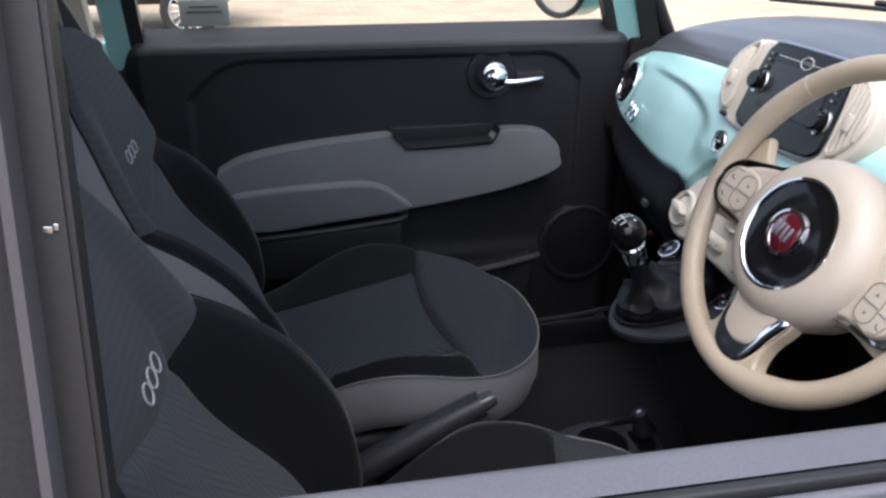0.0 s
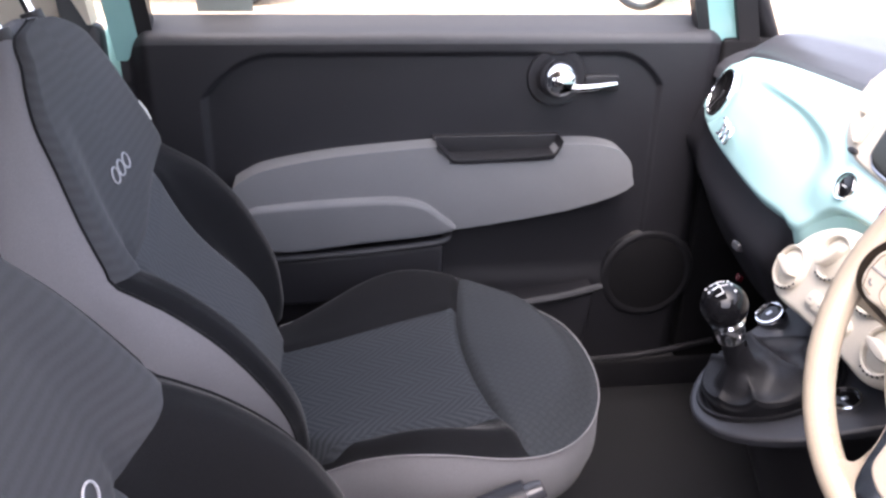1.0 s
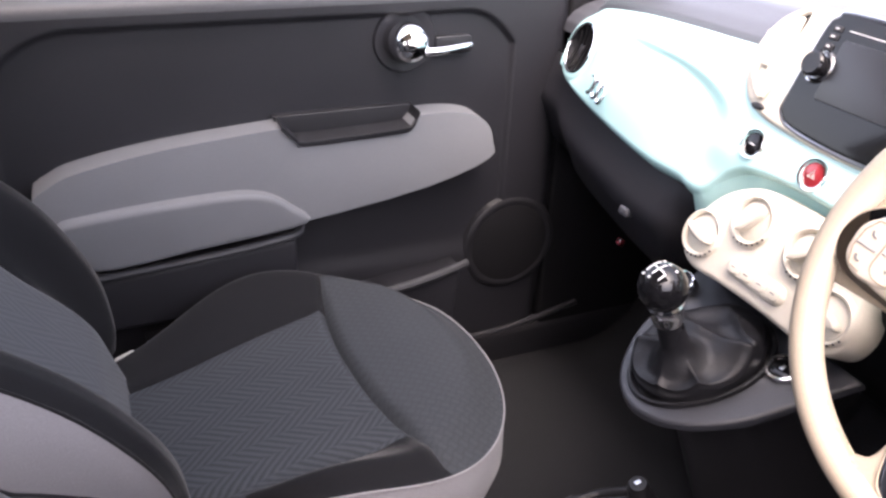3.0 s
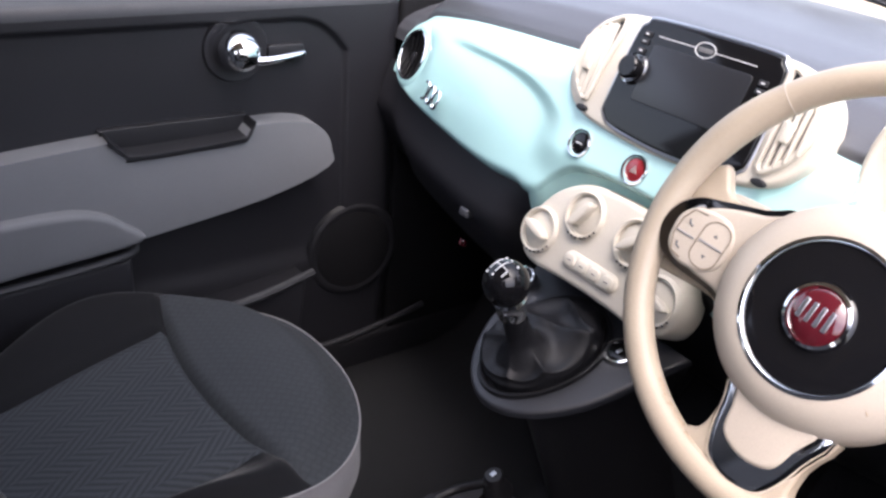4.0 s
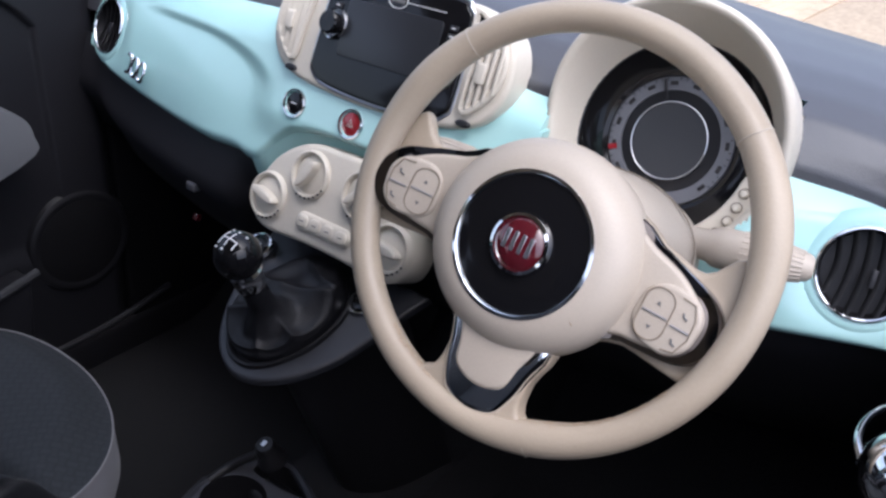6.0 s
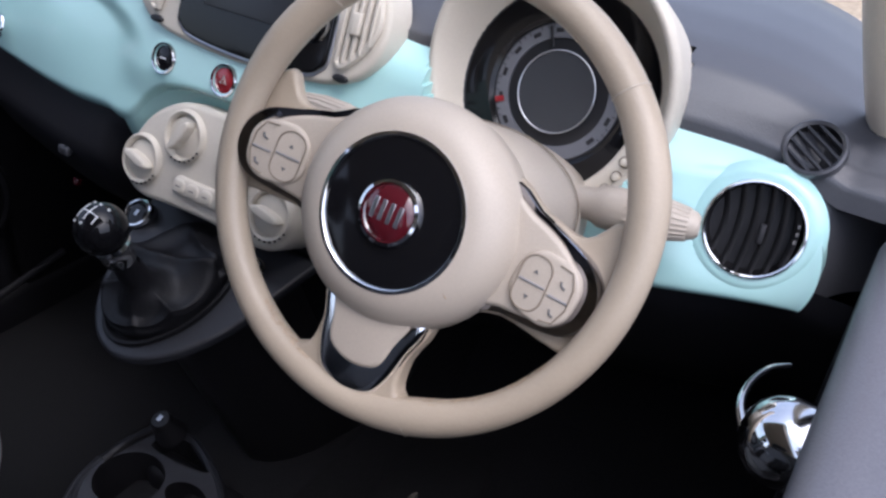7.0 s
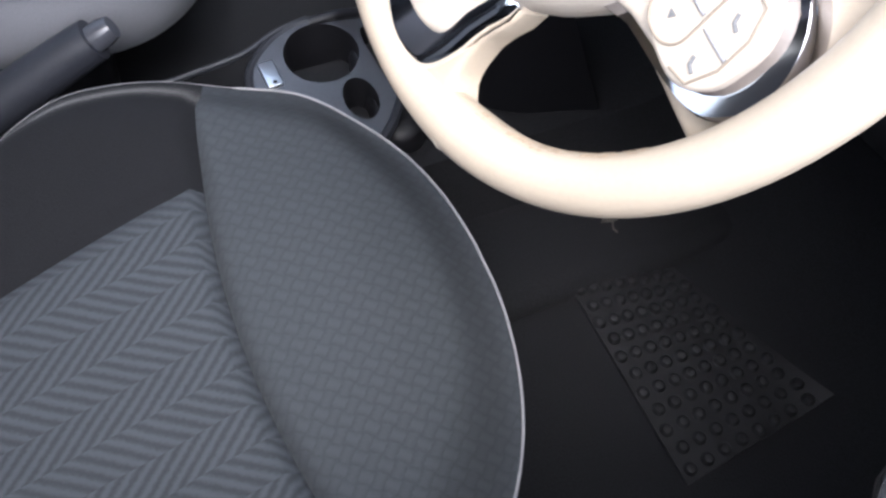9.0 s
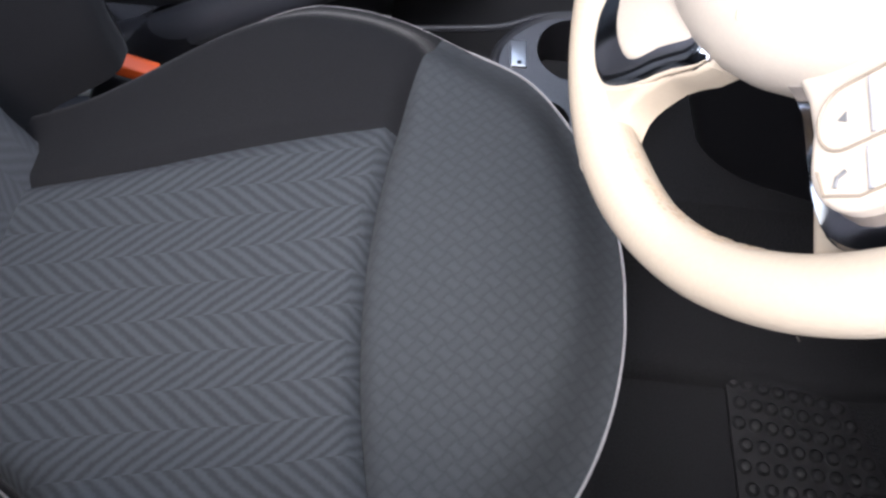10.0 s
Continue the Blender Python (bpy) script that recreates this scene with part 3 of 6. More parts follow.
def driver_door():
    d = thing("door_2", pose(0.2, DN, 0.4), "black driver door trim with grey ledge and open window", "car door", kind="structure")
    geo, ss = door_panel(-1, DN, 1.0, 0.002)
    low, high = split_panel(geo, ss)
    part("trim_panel", low, DOOR, d, world=True, angle=60)
    part("window_ledge", high, LIT_LEDGE, d, "smooth grey ledge under the open window", world=True, angle=60)
    lever(d, -1, DN - 0.006, 0.500, 0.938, 0.014, -0.004, 0.62)
    part("outer_skin", bounds_box(-0.30, 0.76, DN - 0.11, DN - 0.085, 0.30, 0.985, 0.01), BODY, d, "turquoise painted outer skin", world=True)
    part("window_channel", bounds_box(-0.24, 0.68, DN - 0.052, DN - 0.044, 0.985, 1.0205, 0.002), RUBBER, d, world=True)
    part("channel_lip", bounds_box(-0.24, 0.68, DN - 0.062, DN - 0.054, 0.985, 1.0160, 0.003), LIT_LEDGE, d, world=True)
    part("sill_cover", bounds_box(-0.26, 0.70, DN - 0.112, DN - 0.073, 0.972, 1.006, 0.010), LIT_LEDGE, d, world=True)
    part("outer_seal", bounds_box(-0.24, 0.68, DN - 0.074, DN - 0.060, 0.98, 1.010, 0.004), RUBBER, d, world=True)
    def post(x0, x1, y0, y1, mat, name, label=""):
        low = [(x0, y0, 0.60), (x1, y0, 0.60), (x1, y1, 0.60), (x0, y1, 0.60)]
        mid = [(x0, y0, 1.0), (x1, y0, 1.0), (x1, y1, 1.0), (x0, y1, 1.0)]
        high = [(x0 - 0.009, y0 + 0.13, 1.46), (x1 - 0.009, y0 + 0.13, 1.46), (x1 - 0.009, y1 + 0.13, 1.46), (x0 - 0.009, y1 + 0.13, 1.46)]
        q = [(0, 1, 5, 4), (1, 2, 6, 5), (2, 3, 7, 6), (3, 0, 4, 7)]
        part(name, (low + mid + high, [(0, 1, 2, 3), (8, 9, 10, 11)] + q + [tuple(i + 4 for i in f) for f in q]), mat, d, label, world=True)
    post(-0.0925, -0.0785, DN - 0.058, DN - 0.040, RUBBER, "rear_seal", "black rubber window seal")
    post(-0.0785, -0.0755, DN - 0.056, DN - 0.040, BLACK, "seal_lip", "matt black inner lip of the seal")
    post(-0.0970, -0.0925, DN - 0.078, DN - 0.044, FRAME, "frame_edge", "grey edge of the door frame")
    post(-0.42, -0.0970, DN - 0.070, DN - 0.044, MATT, "pillar_cover", "dark grey side of the door frame")
    for dx, dz, w in ((0.0, 0.0, 0.0040), (0.0034, 0.0010, 0.0022)):
        part("seal_scuff", box(w, 0.0008, 0.0030, 0.0003, pose(-0.0890 + dx, DN - 0.0105, 1.172 + dz, 0, 8, 0)), SATIN, d, "pale scuff on the seal", world=True)



passenger_door()
driver_door()


def pillars():
    for side, sign in ((DY, 1), (DN, -1)):
        y = side + sign * 0.0
        n = "1" if sign > 0 else "2"
        solo("trim_b_low_" + n, bounds_box(-0.46, -0.285, min(y, y + sign * 0.045), max(y, y + sign * 0.045), 0.36, 1.06, 0.015), BLACK, "black lower trim of the door pillar", "trim", kind="structure")
        low = [(-0.46, y, 1.06), (-0.295, y, 1.06), (-0.295, y + sign * 0.04, 1.06), (-0.46, y + sign * 0.04, 1.06)]
        high = [(-0.45, y - sign * 0.13, 1.46), (-0.31, y - sign * 0.13, 1.46), (-0.31, y - sign * 0.09, 1.46), (-0.45, y - sign * 0.09, 1.46)]
        solo("trim_b_high_" + n, (low + high, [(0, 1, 2, 3), (4, 5, 6, 7), (0, 1, 5, 4), (1, 2, 6, 5), (2, 3, 7, 6), (3, 0, 4, 7)]), IVORY, "ivory upper trim of the door pillar", "trim", kind="structure")
        # windscreen pillar
        path = [(0.800, side + sign * 0.045, 1.00), (0.725, side + sign * 0.01, 1.12), (0.62, side - sign * 0.045, 1.28), (0.49, side - sign * 0.10, 1.46)]
        solo("trim_a_" + n, tube(spline(path, 5, False), 0.016, 10), BLACK, "dark windscreen pillar trim", "trim", kind="structure")
        solo("seal_a_" + n, tube(spline([(p[0] - 0.02, p[1] + sign * 0.02, p[2] - 0.012) for p in path], 5, False), 0.013, 8), RUBBER, "black door seal along the pillar", "trim", kind="structure")


pillars()
solo("trim_a_inner", tube(spline([(0.785, 0.716, 1.020), (0.745, 0.736, 1.080), (0.66, 0.765, 1.21), (0.50, 0.805, 1.44)], 5, False), [0.010] + [0.016] * 15, 12, flat=0.7), IVORY,
     "pale smooth trim inside the windscreen pillar", "trim", kind="structure")


def kick_panels():
    for y, n in ((DY + 0.025, "1"), (DN - 0.025, "2")):
        solo("wall_kick_" + n, bounds_box(0.69, 1.26, y - 0.015, y + 0.015, 0.33, 1.035, 0.008), FOOTWELL, "black trim beside the footwell", "trim", kind="structure")
        solo("sill_" + n, bounds_box(-0.46, 1.2, y - 0.02, y + 0.05, 0.28, 0.43, 0.02), BLACK, "black door sill trim", "sill", kind="structure")


kick_panels()


# ---- dashboard ----
def dash_x(y, z):
    return 0.613 + 0.40 * (z - 0.972) + 0.15 * (y - 1.295) ** 2


def on_dash(y, z, out=0.0):
    """A frame on the fascia: x to the driver's right, y upwards, z towards the seats."""
    n = Vector((-1, 0.30 * (y - 1.295), 0.40)).normalized()
    return facing(Vector((dash_x(y, z), y, z)) + n * out, n)


TOP = curve1([(0.735, 0.985), (0.742, 1.001), (0.752, 1.013), (0.770, 1.025), (0.80, 1.032), (0.86, 1.036), (0.96, 1.040), (1.08, 1.048), (1.28, 1.054), (1.44, 1.058), (1.51, 1.055), (1.58, 1.051),
              (1.68, 1.043), (1.78, 1.031), (1.812, 1.018), (1.83, 0.985)])
BOT = curve1([(0.735, 0.931), (0.78, 0.924), (0.824, 0.917), (0.87, 0.911), (1.0, 0.902), (1.12, 0.893), (1.150, 0.896), (1.168, 0.918), (1.20, 0.942), (1.287, 0.951), (1.374, 0.942), (1.406, 0.918), (1.424, 0.896),
              (1.445, 0.892), (1.466, 0.895), (1.53, 0.892), (1.66, 0.900), (1.75, 0.908), (1.79, 0.915), (1.83, 0.932)])


def crease(y, z):
    """A soft step in the glovebox lid's face, running along its top and down beside the radio."""
    d = math.hypot(max(0.0, 1.586 - y) / 0.137, max(0.0, z - 0.975) / 0.042) - 1
    return soft_step(d, -0.10, 0.30) * (1 - soft_step(y, 1.62, 1.76)) * soft_step(z, 0.925, 0.965) * soft_step(y, 1.10, 1.16)


PAD_TOP = curve1([(0.735, 1.016), (0.760, 1.025), (0.80, 1.034), (0.86, 1.038), (0.96, 1.041), (1.08, 1.048), (1.28, 1.054), (1.44, 1.058), (1.51, 1.055), (1.58, 1.051),
                  (1.68, 1.043), (1.78, 1.031), (1.812, 1.018), (1.83, 0.985)])


def end_pad():
    """The padded top folds down round the driver's end of the fascia."""
    def f(y, t):
        lo, hi = BOT(max(y, 0.735)) + 0.012 - 0.015 * soft_step(y, 0.738, 0.722), PAD_TOP(max(y, 0.735)) + 0.004
        z = lo + (hi - lo) * t
        return (dash_x(y, z) + 0.029 + 0.05 * soft_step(y, 0.745, 0.695) + 0.012 * soft_step(t, 0.85, 1.0), y, z)
    return thick(grid(f, steps(0.696, 0.81, 24), steps(0, 1, 24)), (0.02, 0, 0))


CLUSTER, CLUSTER_OUT = Vector((0.700, 0.9765, 1.029)), Vector((-0.93, 0, 0.37)).normalized()


def in_cluster(p, r=0.109):
    """Whether a place lies in the round well of the instruments."""
    d = p - CLUSTER
    h = d.dot(CLUSTER_OUT)
    return (d - CLUSTER_OUT * h - Vector((0, 0, 0.006))).length < r and h > -0.03


def without_well(geo):
    verts, faces = geo
    return verts, [q for q in faces if not in_cluster(sum((Vector(verts[i]) for i in q), Vector()) / len(q))]


VENTS = ((1.788, 0.973), (0.783, 0.986))       # the two swivel vents


def vent_gap(y, z):
    """Distance along the fascia to the nearer swivel vent's middle."""
    return min(math.hypot(y - a, (z - b) / math.cos(math.atan(0.40))) for a, b in VENTS)


def fascia():
    def f(y, s):
        lo, hi = BOT(y), TOP(y)
        z = lo + (hi - lo) * s
        roll = 0.020 * max(0.0, (s - 0.80) / 0.2) ** 2 + 0.016 * max(0.0, (0.12 - s) / 0.12) ** 2
        belly = -0.010 * math.sin(math.pi * min(1, s)) * soft_step(abs(y - YC), 0.16, 0.30) * (1 - math.exp(-(vent_gap(y, z) ** 2 / 0.055 ** 2) ** 2))
        return (dash_x(y, z) + roll + belly - 0.0075 * crease(y, z) + 0.006, y - 0.013 * max(0.0, math.sin(math.pi * (0.9 * s + 0.12))) * soft_step(y, 0.82, 0.741), z)
    verts, faces = grid(f, steps(0.741, 1.83, 300), steps(0, 1, 64))
    # round openings for the two swivel vents
    def inside(face):
        c = sum((verts[i] for i in face), Vector()) / len(face)
        return vent_gap(c.y, c.z) < 0.0445
    return thick(without_well((verts, [q for q in faces if not inside(q)])), (0.02, 0, 0))


def dash_top():
    prof = [(0.004, -0.012), (0.010, 0.006), (0.030, 0.020), (0.060, 0.030), (0.11, 0.040), (0.18, 0.047), (0.26, 0.050), (0.34, 0.050), (0.40, 0.046)]
    def f(y, k):
        yy = min(max(y, 0.735), 1.83)
        x0, z0 = dash_x(yy, PAD_TOP(yy)) + 0.016, PAD_TOP(yy)
        edge = soft_step(abs(y - YC), 0.42, 0.58)
        dx, dz = prof[k]
        full = 1.04 - 0.10 * ((y - YC) / 0.55) ** 2 - x0
        return (x0 + dx / 0.40 * full, y, z0 + dz * (1 - 0.1 * edge) + 0.006 * (1 - edge) * (k > 2))

    def g(y, t):
        k = min(int(t), len(prof) - 2)
        return Vector(f(y, k)).lerp(Vector(f(y, k + 1)), t - k)
    return without_well(grid(g, steps(DN - 0.01, DY + 0.01, 180), steps(0, len(prof) - 1, 40)))


def lower_dash():
    prof = [(0.030, 0.012), (0.030, -0.015), (0.055, -0.06), (0.10, -0.13), (0.17, -0.20), (0.26, -0.24), (0.40, -0.25)]
    knee = (0.0, -0.012, -0.050, -0.062, -0.060, -0.03, 0.0)     # the passenger's side bulges towards the knees
    def f(y, k):
        yy = min(max(y, 0.735), 1.83)
        z0 = BOT(yy) if abs(y - YC) > 0.15 else 0.895
        dx, dz = prof[k]
        return (dash_x(yy, z0) + dx + knee[k] * soft_step(y, 1.42, 1.49), y, z0 + dz)
    def g(y, t):
        k = min(int(t), len(prof) - 2)
        return Vector(f(y, k)).lerp(Vector(f(y, k + 1)), t - k)
    return grid(g, steps(DN - 0.01, DY + 0.01, 80), steps(0, len(prof) - 1, 18))


def round_vent(parent, y, z, r, name, blades=6):
    m = on_dash(y, z, 0.0)
    body = part(name, lathe([(r + 0.016, -0.009), (r + 0.011, -0.0035), (r + 0.005, -0.001), (r + 0.0005, -0.002), (r, -0.020)], 48, m), PAINT, parent, "turquoise collar round a swivel air vent", world=True)
    part("chrome_ring", tube([m @ Vector((r * math.cos(a), r * math.sin(a), -0.001)) for a in steps(0, 2 * math.pi * 47 / 48, 47)], 0.0019, 8, True), CHROME, body, "thin chrome ring", world=True)
    part("bowl", lathe([(r, -0.002), (r * 0.98, -0.012), (r * 0.9, -0.022), (0.0, -0.022)], 40, m), BLACK, body, world=True)
    for i in range(blades):
        u = (i - (blades - 1) / 2) / (blades / 2) * 0.92
        h = r * math.sqrt(max(0.02, 1 - u * u)) * 0.97
        arc = [m @ Vector((u * r * 0.92 + 0.10 * r * (1 - v * v), h * v, -0.009 + 0.003 * v * v)) for v in steps(-1, 1, 8)]
        part("blade", tube(arc, 0.0042, 8, flat=0.28), RUBBER, body, world=True)
    for k in (-1, 0, 1):
        part("vent_mark", box(0.0022, 0.0030, 0.0008, 0.0002, m @ Matrix.Translation((r * 0.82, 0.006 * k + 0.004, -0.0045))), GREYPRINT, body, world=True)
    part("tilt_tab", box(0.005, 0.016, 0.006, 0.0015, m @ Matrix.Translation((0.006, -0.002, -0.003))), BLACK, body, world=True)


def small_button(parent, y, z, r, face, name, label):
    m = on_dash(y, z, -0.005)
    b = part(name, lathe([(0, 0.008), (r * 0.7, 0.0075), (r * 0.84, 0.006), (r * 0.86, 0.0)], 32, m), face, parent, label, world=True)
    part("bezel", lathe([(r * 0.86, 0.002), (r * 0.89, 0.0092), (r * 0.97, 0.0095), (r * 1.06, 0.007), (r * 1.10, -0.002)], 36, m), CHROME, b, "chrome bezel", world=True)
    return b, m


def dashboard():
    d = thing("dashboard", pose(0.66, YC, 0.9), "dashboard with glossy turquoise fascia and grey padded top", "dashboard")
    part("fascia", fascia(), PAINT, d, "glossy turquoise painted fascia", world=True, angle=50)
    part("recess", grid(lambda y, t: (dash_x(y, BOT(y)) + 0.016 + 0.012 * t, y, BOT(y) + 0.006 - (BOT(y) - 0.86) * t), steps(YC - 0.15, YC + 0.15, 40), steps(0, 1, 6)), PAINT, d, "turquoise hollow behind the climate panel", world=True, angle=60)
    part("top_pad", dash_top(), DASH, d, "grained grey padded top", world=True, angle=60)
    part("end_pad", end_pad(), DASH, d, "padded end beside the fascia", world=True, angle=60)
    part("lower_panel", lower_dash(), DOOR, d, "black plastic lower panel", world=True, angle=60)
    for y, z in VENTS:
        round_vent(d, y, z, 0.0370, "air_vent")
    # side demister
    n = Vector((-0.72, 0.1, 0.69))
    m = facing((0.700, 0.765, 1.045), n)
    s = part("demister", lathe([(0.0235, -0.006), (0.023, 0.002), (0.0215, 0.0032), (0.019, 0.001)], 40, m), DASH, d, "round slatted demister outlet", world=True)
    part("well", lathe([(0.020, 0.001), (0.018, -0.010), (0, -0.011)], 30, m), BLACK, s, world=True)
    for i in range(5):
        u = (i - 2) * 0.0072
        part("slat", box(2 * math.sqrt(0.0195 ** 2 - u * u), 0.0026, 0.005, 0.0006, m @ Matrix.Rotation(radians(-28), 4, "Z") @ Matrix.Translation((0, u, -0.002)), 1), CONSOLE, s, world=True)
    part("latch", box(0.016, 0.018, 0.012, 0.003, pose(0.600, 1.552, 0.822, 0, 10, 0)), PLATE, d, "small grey latch", world=True)
    part("reflector", box(0.010, 0.010, 0.010, 0.002, pose(0.640, 1.607, 0.742, 0, 30, 0)), RED, d, "small dark red marker", world=True)
    # row of round buttons under the radio
    b, m = small_button(d, 1.378, 0.977, 0.0160, GLOSS, "button", "black push button in a chrome bezel")
    part("symbol", box(0.008, 0.0012, 0.0006, 0, m @ Matrix.Translation((0, 0, 0.0082))), WHITE, b, world=True)
    b, m = small_button(d, 1.292, 0.977, 0.0160, RED_LENS, "hazard_button", "red hazard button in a chrome bezel")
    for w in (0.0052, 0.0026):
        part("symbol", tube([m @ Vector((w * math.cos(a), w * math.sin(a) - 0.0006, 0.0080)) for a in (radians(90), radians(210), radians(330))], 0.0005, 6, True), STICKER, b, "pale warning triangle", world=True)
    small_button(d, flip(1.376), 0.973, 0.0160, GLOSS, "button", "black push button in a chrome bezel")
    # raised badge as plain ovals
    for k in range(3):
        mm = on_dash(1.672 - (k - 1) * 0.017, 0.943 - (k - 1) * 0.002, 0.012)
        if k:
            part("badge_piece", tube([mm @ Vector((0.0068 * math.cos(a), 0.0125 * math.sin(a), 0.001)) for a in steps(0, 2 * math.pi * 23 / 24, 23)], 0.0022, 8, True), CHROME, d, "chrome badge piece", world=True)
        else:
            part("badge_piece", tube([mm @ Vector((0.0068 * math.cos(a), 0.0125 * math.sin(a), 0.001)) for a in steps(-1.9, 2.2, 18)], 0.0022, 8), CHROME, d, "chrome badge piece", world=True)
    return d


dashboard()


def centre_stack():
    """Ivory surround with two slatted outlets, and the black radio unit in its middle."""
    c = thing("centre_vent_panel", pose(0.66, YC, 1.0), "ivory plastic panel with two slatted air outlets", "vent panel")
    M = on_dash(YC - 0.003, 1.058, 0.001)

    def put(g):
        return moved(g, M)
    ring = [(-0.148, 0.008), (-0.138, 0.038), (-0.115, 0.056), (-0.07, 0.064), (0.07, 0.064), (0.115, 0.056), (0.138, 0.038), (0.148, 0.008), (0.146, -0.02), (0.130, -0.044), (0.105, -0.056),
            (0.07, -0.062), (0.0, -0.066), (-0.07, -0.062), (-0.105, -0.056), (-0.130, -0.044), (-0.146, -0.02)]
    ring = [(x + (0.018 if x > 0 else 0.0), y) for x, y in ring]     # wider towards the driver
    part("surround", put(prism([(q.x, q.y) for q in spline([(*p, 0) for p in ring], 4)], -0.03, 0.006, 0.006, None, 4)), IVORY, c, world=True)
    for s in (-1, 1):
        out = [(0.106, -0.038), (0.122, -0.030), (0.136, -0.010), (0.139, 0.010), (0.130, 0.034), (0.114, 0.047), (0.094, 0.053), (0.101, 0.0)]
        wide = 0.018 if s > 0 else 0.0
        pts = [(s * (q.x + wide), q.y) for q in spline([(*p, 0) for p in out], 4)]
        if s > 0:
            pts = pts[::-1]
        v = part("outlet", put(prism(pts, 0.004, 0.0075, 0.002)), BLACK, c, "dark slatted outlet", world=True)
        rim = [Vector((p[0], p[1], 0.008)) for p in pts]
        part("outlet_rim", put(tube(rim, 0.0035, 8, True)), IVORY, v, world=True)
        for i in range(5):
            x = 0.1045 + i * 0.0078 + wide
            h = (0.042, 0.041, 0.037, 0.031, 0.021)[i]
            part("slat", put(box(0.0040 if s > 0 else 0.0066, 2 * h, 0.006 if s > 0 else 0.003, 0.0012, Matrix.Translation((s * x, 0.005, 0.0095)) @ Matrix.Rotation(radians(-18 * s), 4, "Y"), 2)), IVORY, v, "ivory slat", world=True)
        part("slide_tab", put(box(0.010, 0.020, 0.007, 0.002, Matrix.Translation((s * (0.119 + wide), 0.0, 0.0115)))), IVORY, v, world=True)
        part("thumb_slot", put(prism(oval(0.0085, 0.0038, 20, 0.130 if s > 0 else -0.106, -0.0495), 0.006, 0.0095, 0.002)), BLACK, c, world=True)
    # radio
    r = thing("radio_unit", M @ pose(0.0165, 0.004, -0.0065), "gloss black radio unit with dark screen and two knobs", "car radio")
    shape = [(-0.094, -0.035), (-0.088, -0.051), (-0.068, -0.0595), (0.0, -0.0635), (0.068, -0.0595), (0.088, -0.051), (0.094, -0.035), (0.091, 0.036), (0.083, 0.052), (0.065, 0.059),
             (-0.065, 0.059), (-0.083, 0.052), (-0.091, 0.036)]
    shape = [(q.x, q.y) for q in spline([(*p, 0) for p in shape], 5)]
    part("housing", prism(shape, -0.03, 0.016, 0.008, None, 5), GLOSS, r)
    part("trim_line", tube([Vector((p[0] * 1.018, p[1] * 1.025, 0.0115)) for p in shape], 0.0021, 8, True), SATIN, r, "thin silver trim line")
    part("display", prism(rounded_rect(0.124, 0.060, 0.004), 0.014, 0.0172, 0.0006, pose(0, 0.004, 0)), SCREEN, r, "dark switched-off display")
    part("silver_line", box(0.048, 0.0007, 0.0008, 0, pose(-0.037, 0.043, 0.0166)), WHITE, r)
    part("silver_line", box(0.048, 0.0007, 0.0008, 0, pose(0.037, 0.043, 0.0166)), WHITE, r)
    part("emblem", tube([Vector((0.0120 * math.cos(a), 0.043 + 0.0075 * math.sin(a), 0.0168)) for a in steps(0, 2 * math.pi * 31 / 32, 31)], 0.0005, 6, True), WHITE, r, "plain oval emblem")
    part("emblem_bar", box(0.018, 0.0045, 0.0008, 0.0003, pose(0, 0.043, 0.0166)), GREYPRINT, r)
    for s in (-1, 1):
        k = part("knob", lathe([(0, 0.015), (0.0105, 0.015), (0.0122, 0.0135), (0.0130, 0.004), (0.0130, 0)], 32, pose(s * 0.074, -0.014 if s > 0 else 0.004, 0.015)), GLOSS, r, "black rotary knob")
        part("knob_ring", lathe([(0.0131, 0.003), (0.0160, 0.0042), (0.0172, 0.0015), (0.0172, 0)], 32, pose(s * 0.074, -0.014 if s > 0 else 0.004, 0.015)), CHROME, k, "chrome ring")
        for i in range(3):
            part("key", box(0.010, 0.006, 0.003, 0.001, pose(s * 0.075, (0.024, 0.034, 0.042)[i] if s < 0 else (0.012, 0.022, 0.030)[i], 0.0165)), BLACK, r)
            part("key_mark", box(0.004, 0.0012, 0.0006, 0, pose(s * 0.075, (0.024, 0.034, 0.042)[i] if s < 0 else (0.012, 0.022, 0.030)[i], 0.0182)), WHITE, r)


centre_stack()


